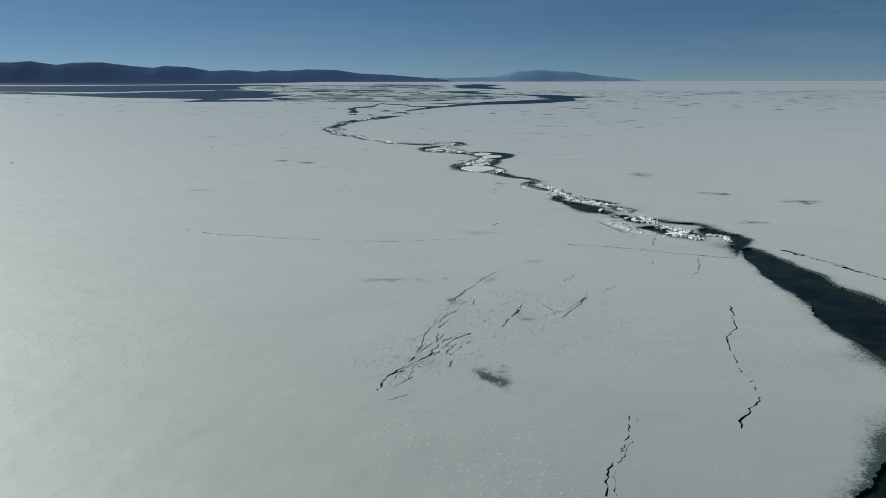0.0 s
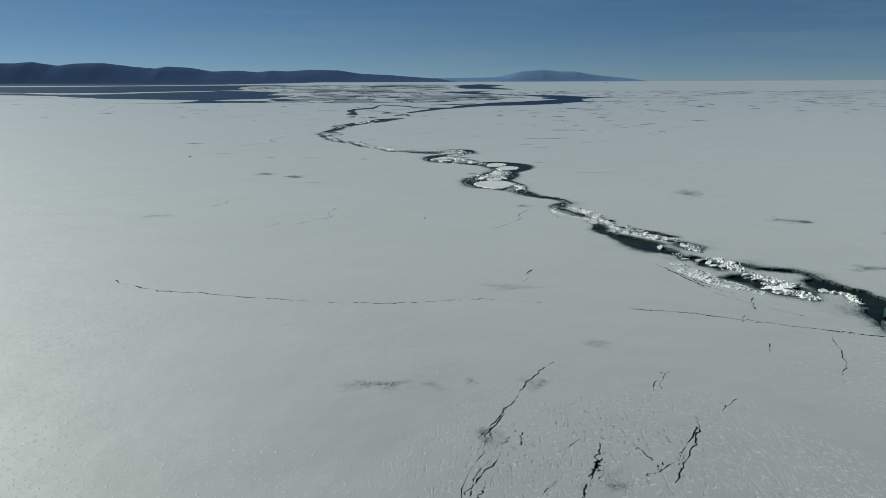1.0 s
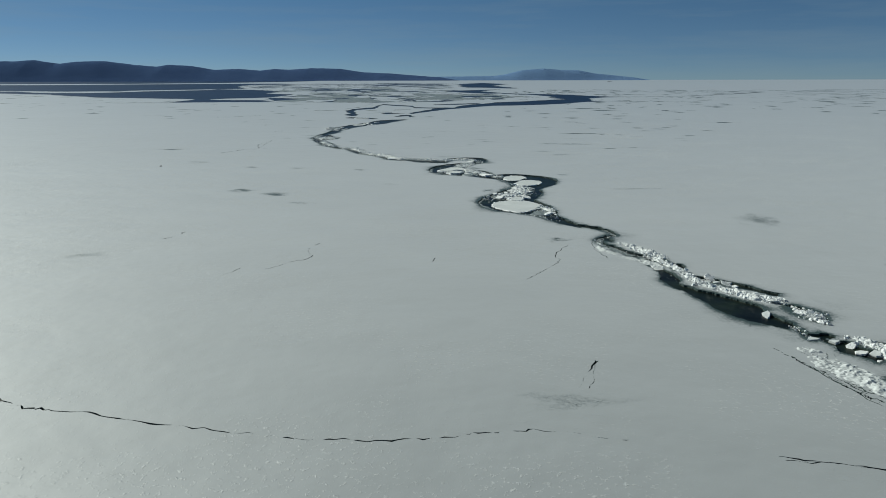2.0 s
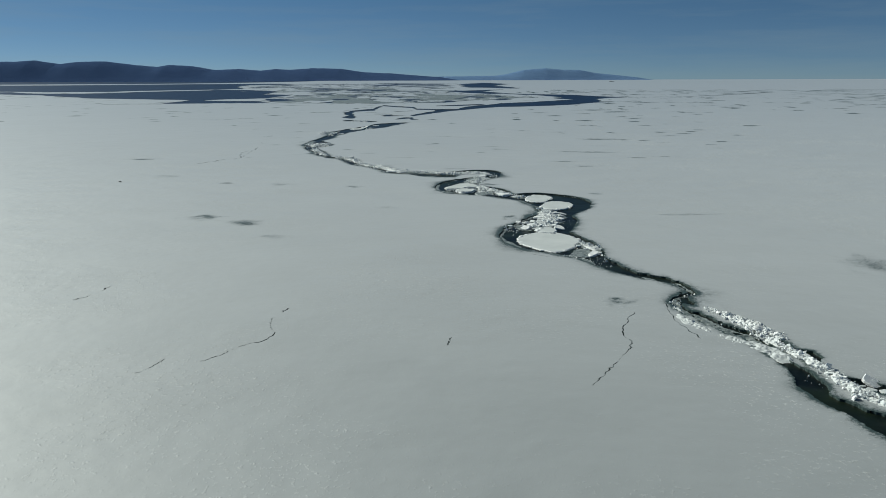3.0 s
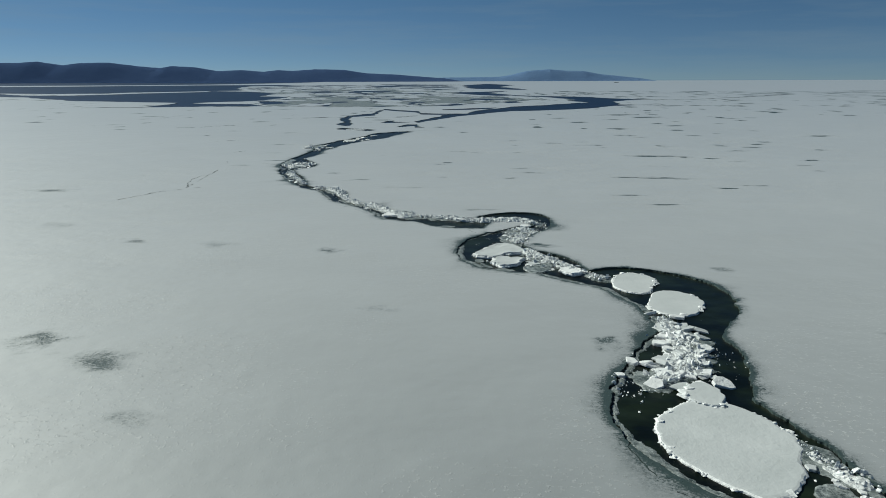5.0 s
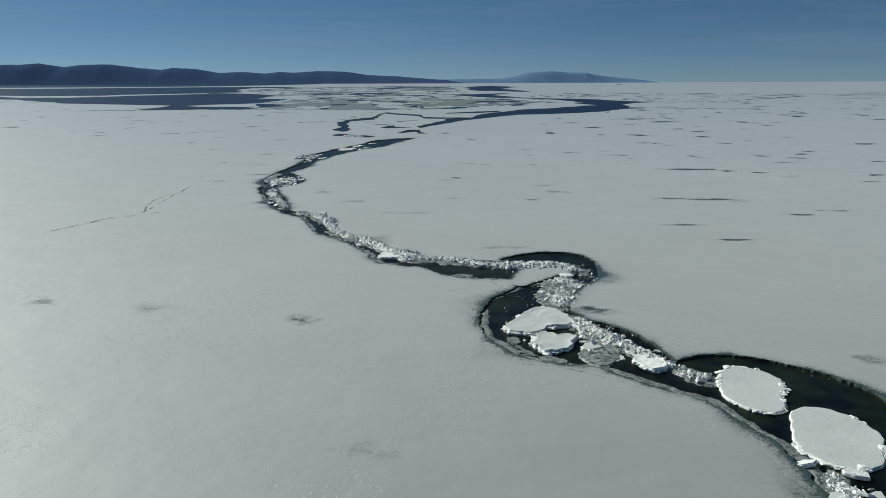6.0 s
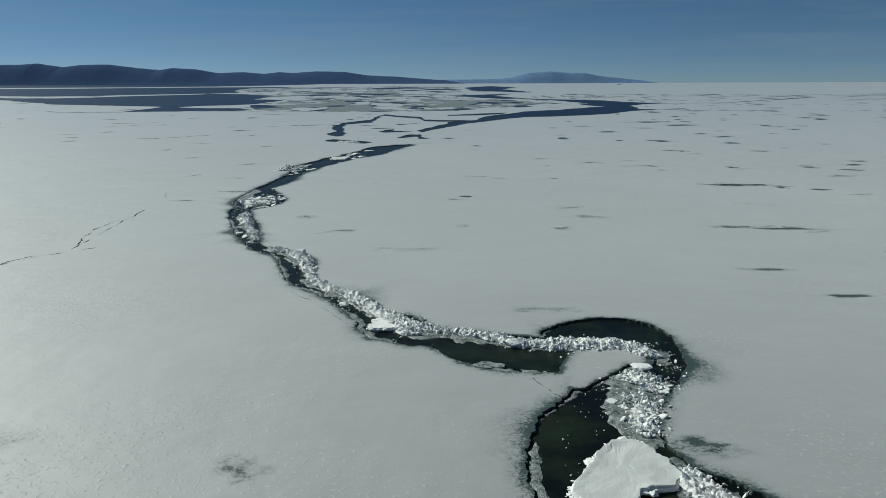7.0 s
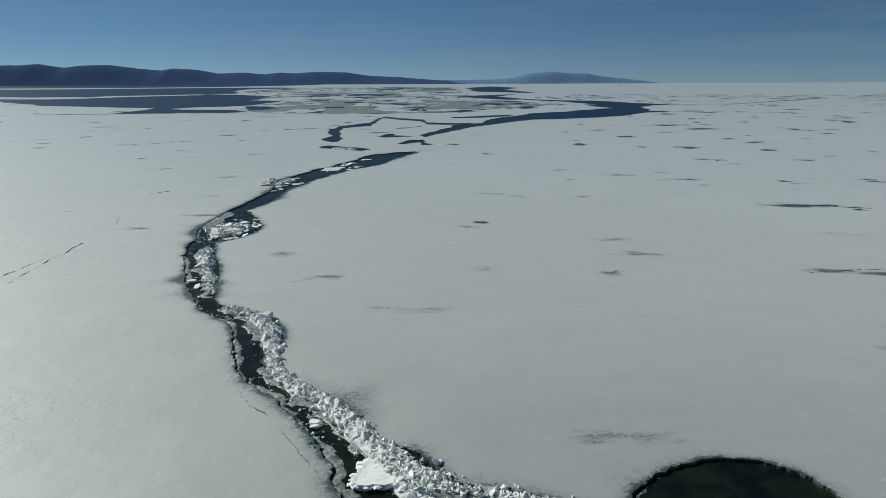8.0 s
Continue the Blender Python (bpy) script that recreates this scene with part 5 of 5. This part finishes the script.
def build_blocks(count, seed):
    """The larger blocks, each one a thing."""
    rng = np.random.RandomState(seed)
    p = ridge_points(count * 3, 0.9, seed)
    p = p[(p[:, 1] > 30) & (p[:, 1] < 112)][:count]
    meshes = []
    for v, f in WORN:
        mesh = bpy.data.meshes.new("ice_block")
        mesh.from_pydata(v.tolist(), [], f)
        mesh.materials.append(SNOW)
        mesh.shade_smooth()
        meshes.append(mesh)
    names = ["jagged white ice block on the rubble ridge", "tilted snow-white ice slab on the rubble ridge", "rounded lump of white snow-ice beside the lead"]
    for k, q in enumerate(p):
        which = rng.randint(len(meshes))
        s = float(np.clip(np.exp(rng.normal(-2.75, 0.5)), 0.04, 0.20))
        at = np.array([[q[0], q[1]]])
        ground = ICE_TOP if off_leads(at)[0] > 0 else WATER_TOP
        z = max(ground, WATER_TOP + 0.05 + heap(at, q[2:3], q[3:4], q[4:5])[0]) - s * 0.02
        ob = new("ice_block", meshes[which])
        ob.location, ob.rotation_euler = (q[0], q[1], z), (rng.normal(0, 0.3), rng.normal(0, 0.3), rng.uniform(0, 6.28))
        ob.scale = s * rng.uniform(0.7, 1.3, 3) * np.array([1.25, 1.25, 0.6])
        tagged(ob, names[which % 3], "ice block", "ice blocks along the lead")


build_blocks(200, 401)


def build_shards(seed):
    """Thin tilted plates where the ice has been crushed flat, each one a thing."""
    rng = np.random.RandomState(seed)
    meshes = []
    for v, f in SHARDS:
        mesh = bpy.data.meshes.new("ice_plate")
        mesh.from_pydata(v.tolist(), [], f)
        mesh.materials.append((SNOW, SNOW, FLOE)[len(meshes) % 3])
        meshes.append(mesh)
    for cx, cy, sx, sy, lean, count, least, most in ((2.3, 65.6, 0.35, 0.9, 0.0, 30, 0.14, 0.4), (1.7, 63.2, 0.6, 0.7, 0.0, 36, 0.14, 0.42), (9.84, 35.57, 0.35, 1.6, -0.6, 26, 0.1, 0.3),
                                              (8.25, 41.13, 0.3, 1.6, -0.37, 40, 0.12, 0.35), (-18.7, 107.6, 0.8, 1.7, 0.0, 46, 0.14, 0.42), (-20.1, 124.0, 0.5, 3.4, 0.0, 18, 0.2, 0.45),
                                              (-17.0, 137.0, 0.6, 3.0, -0.3, 14, 0.2, 0.5), (-0.2, 73.6, 0.3, 1.0, -0.6, 14, 0.1, 0.24), (-1.0, 79.6, 0.45, 0.8, 0.0, 22, 0.08, 0.22), (3.1, 57.2, 0.3, 0.7, -0.3, 8, 0.08, 0.2),
                                              (-16.9, 99.5, 0.2, 2.0, -0.37, 14, 0.12, 0.3)):
        for _ in range(count):
            dy = rng.normal(0, sy)
            x, y = cx + rng.normal(0, sx) + lean * dy, cy + dy
            if off_leads(np.array([[x, y]]))[0] > 0.02:
                continue
            s = rng.uniform(least, most)
            ob = new("ice_plate", meshes[rng.randint(len(meshes))])
            tilt = 0.05 if rng.rand() < 0.45 else 0.25
            ob.location, ob.rotation_euler = (x, y, WATER_TOP + 0.02 + s * 0.12), (rng.normal(0, tilt), rng.normal(0, tilt), rng.uniform(0, 6.28))
            ob.scale = (s, s * rng.uniform(0.7, 1.2), s * rng.uniform(0.6, 1.0))
            tagged(ob, "flat tilted plate of broken ice afloat" if tilt < 0.1 else "tilted broken ice plate jammed in the rubble", "ice plate", "broken plates in the lead")


build_shards(451)


def single_block(x, y, s, high, seed, material, label, name="ice_block", category="ice block"):
    v, f = WORN[seed % len(WORN)]
    verts = v * np.array([s, s * 0.8, high]) + np.array([0, 0, high * 0.35])
    ob = tagged(link_mesh(name, verts.tolist(), f, material), label, category)
    ob.location = (x, y, ICE_TOP)
    return ob


single_block(-12.75, 93.55, 0.30, 0.24, 7, SNOW, "tallest upright white ice block on the ridge")
single_block(-27.0, 77.9, 0.12, 0.08, 5, DARK_ICE, "small dark lump of dirty ice on the snow", "dirty_ice_lump", "ice lump")
single_block(-39.5, 62.4, 0.16, 0.06, 8, DARK_ICE, "low dark lump of dirty ice on the snow", "dirty_ice_lump", "ice lump")
single_block(443, 2276, 8.0, 1.6, 4, DARK_ICE, "distant dark hummock of ice near the horizon", "ice_hummock", "hummock")
single_block(-0.88, 81.05, 0.34, 0.13, 3, SNOW, "long smooth white slab split off the ice tongue")
single_block(-4.05, 82.75, 0.24, 0.16, 6, SNOW, "rounded bright snow block at the water's edge")
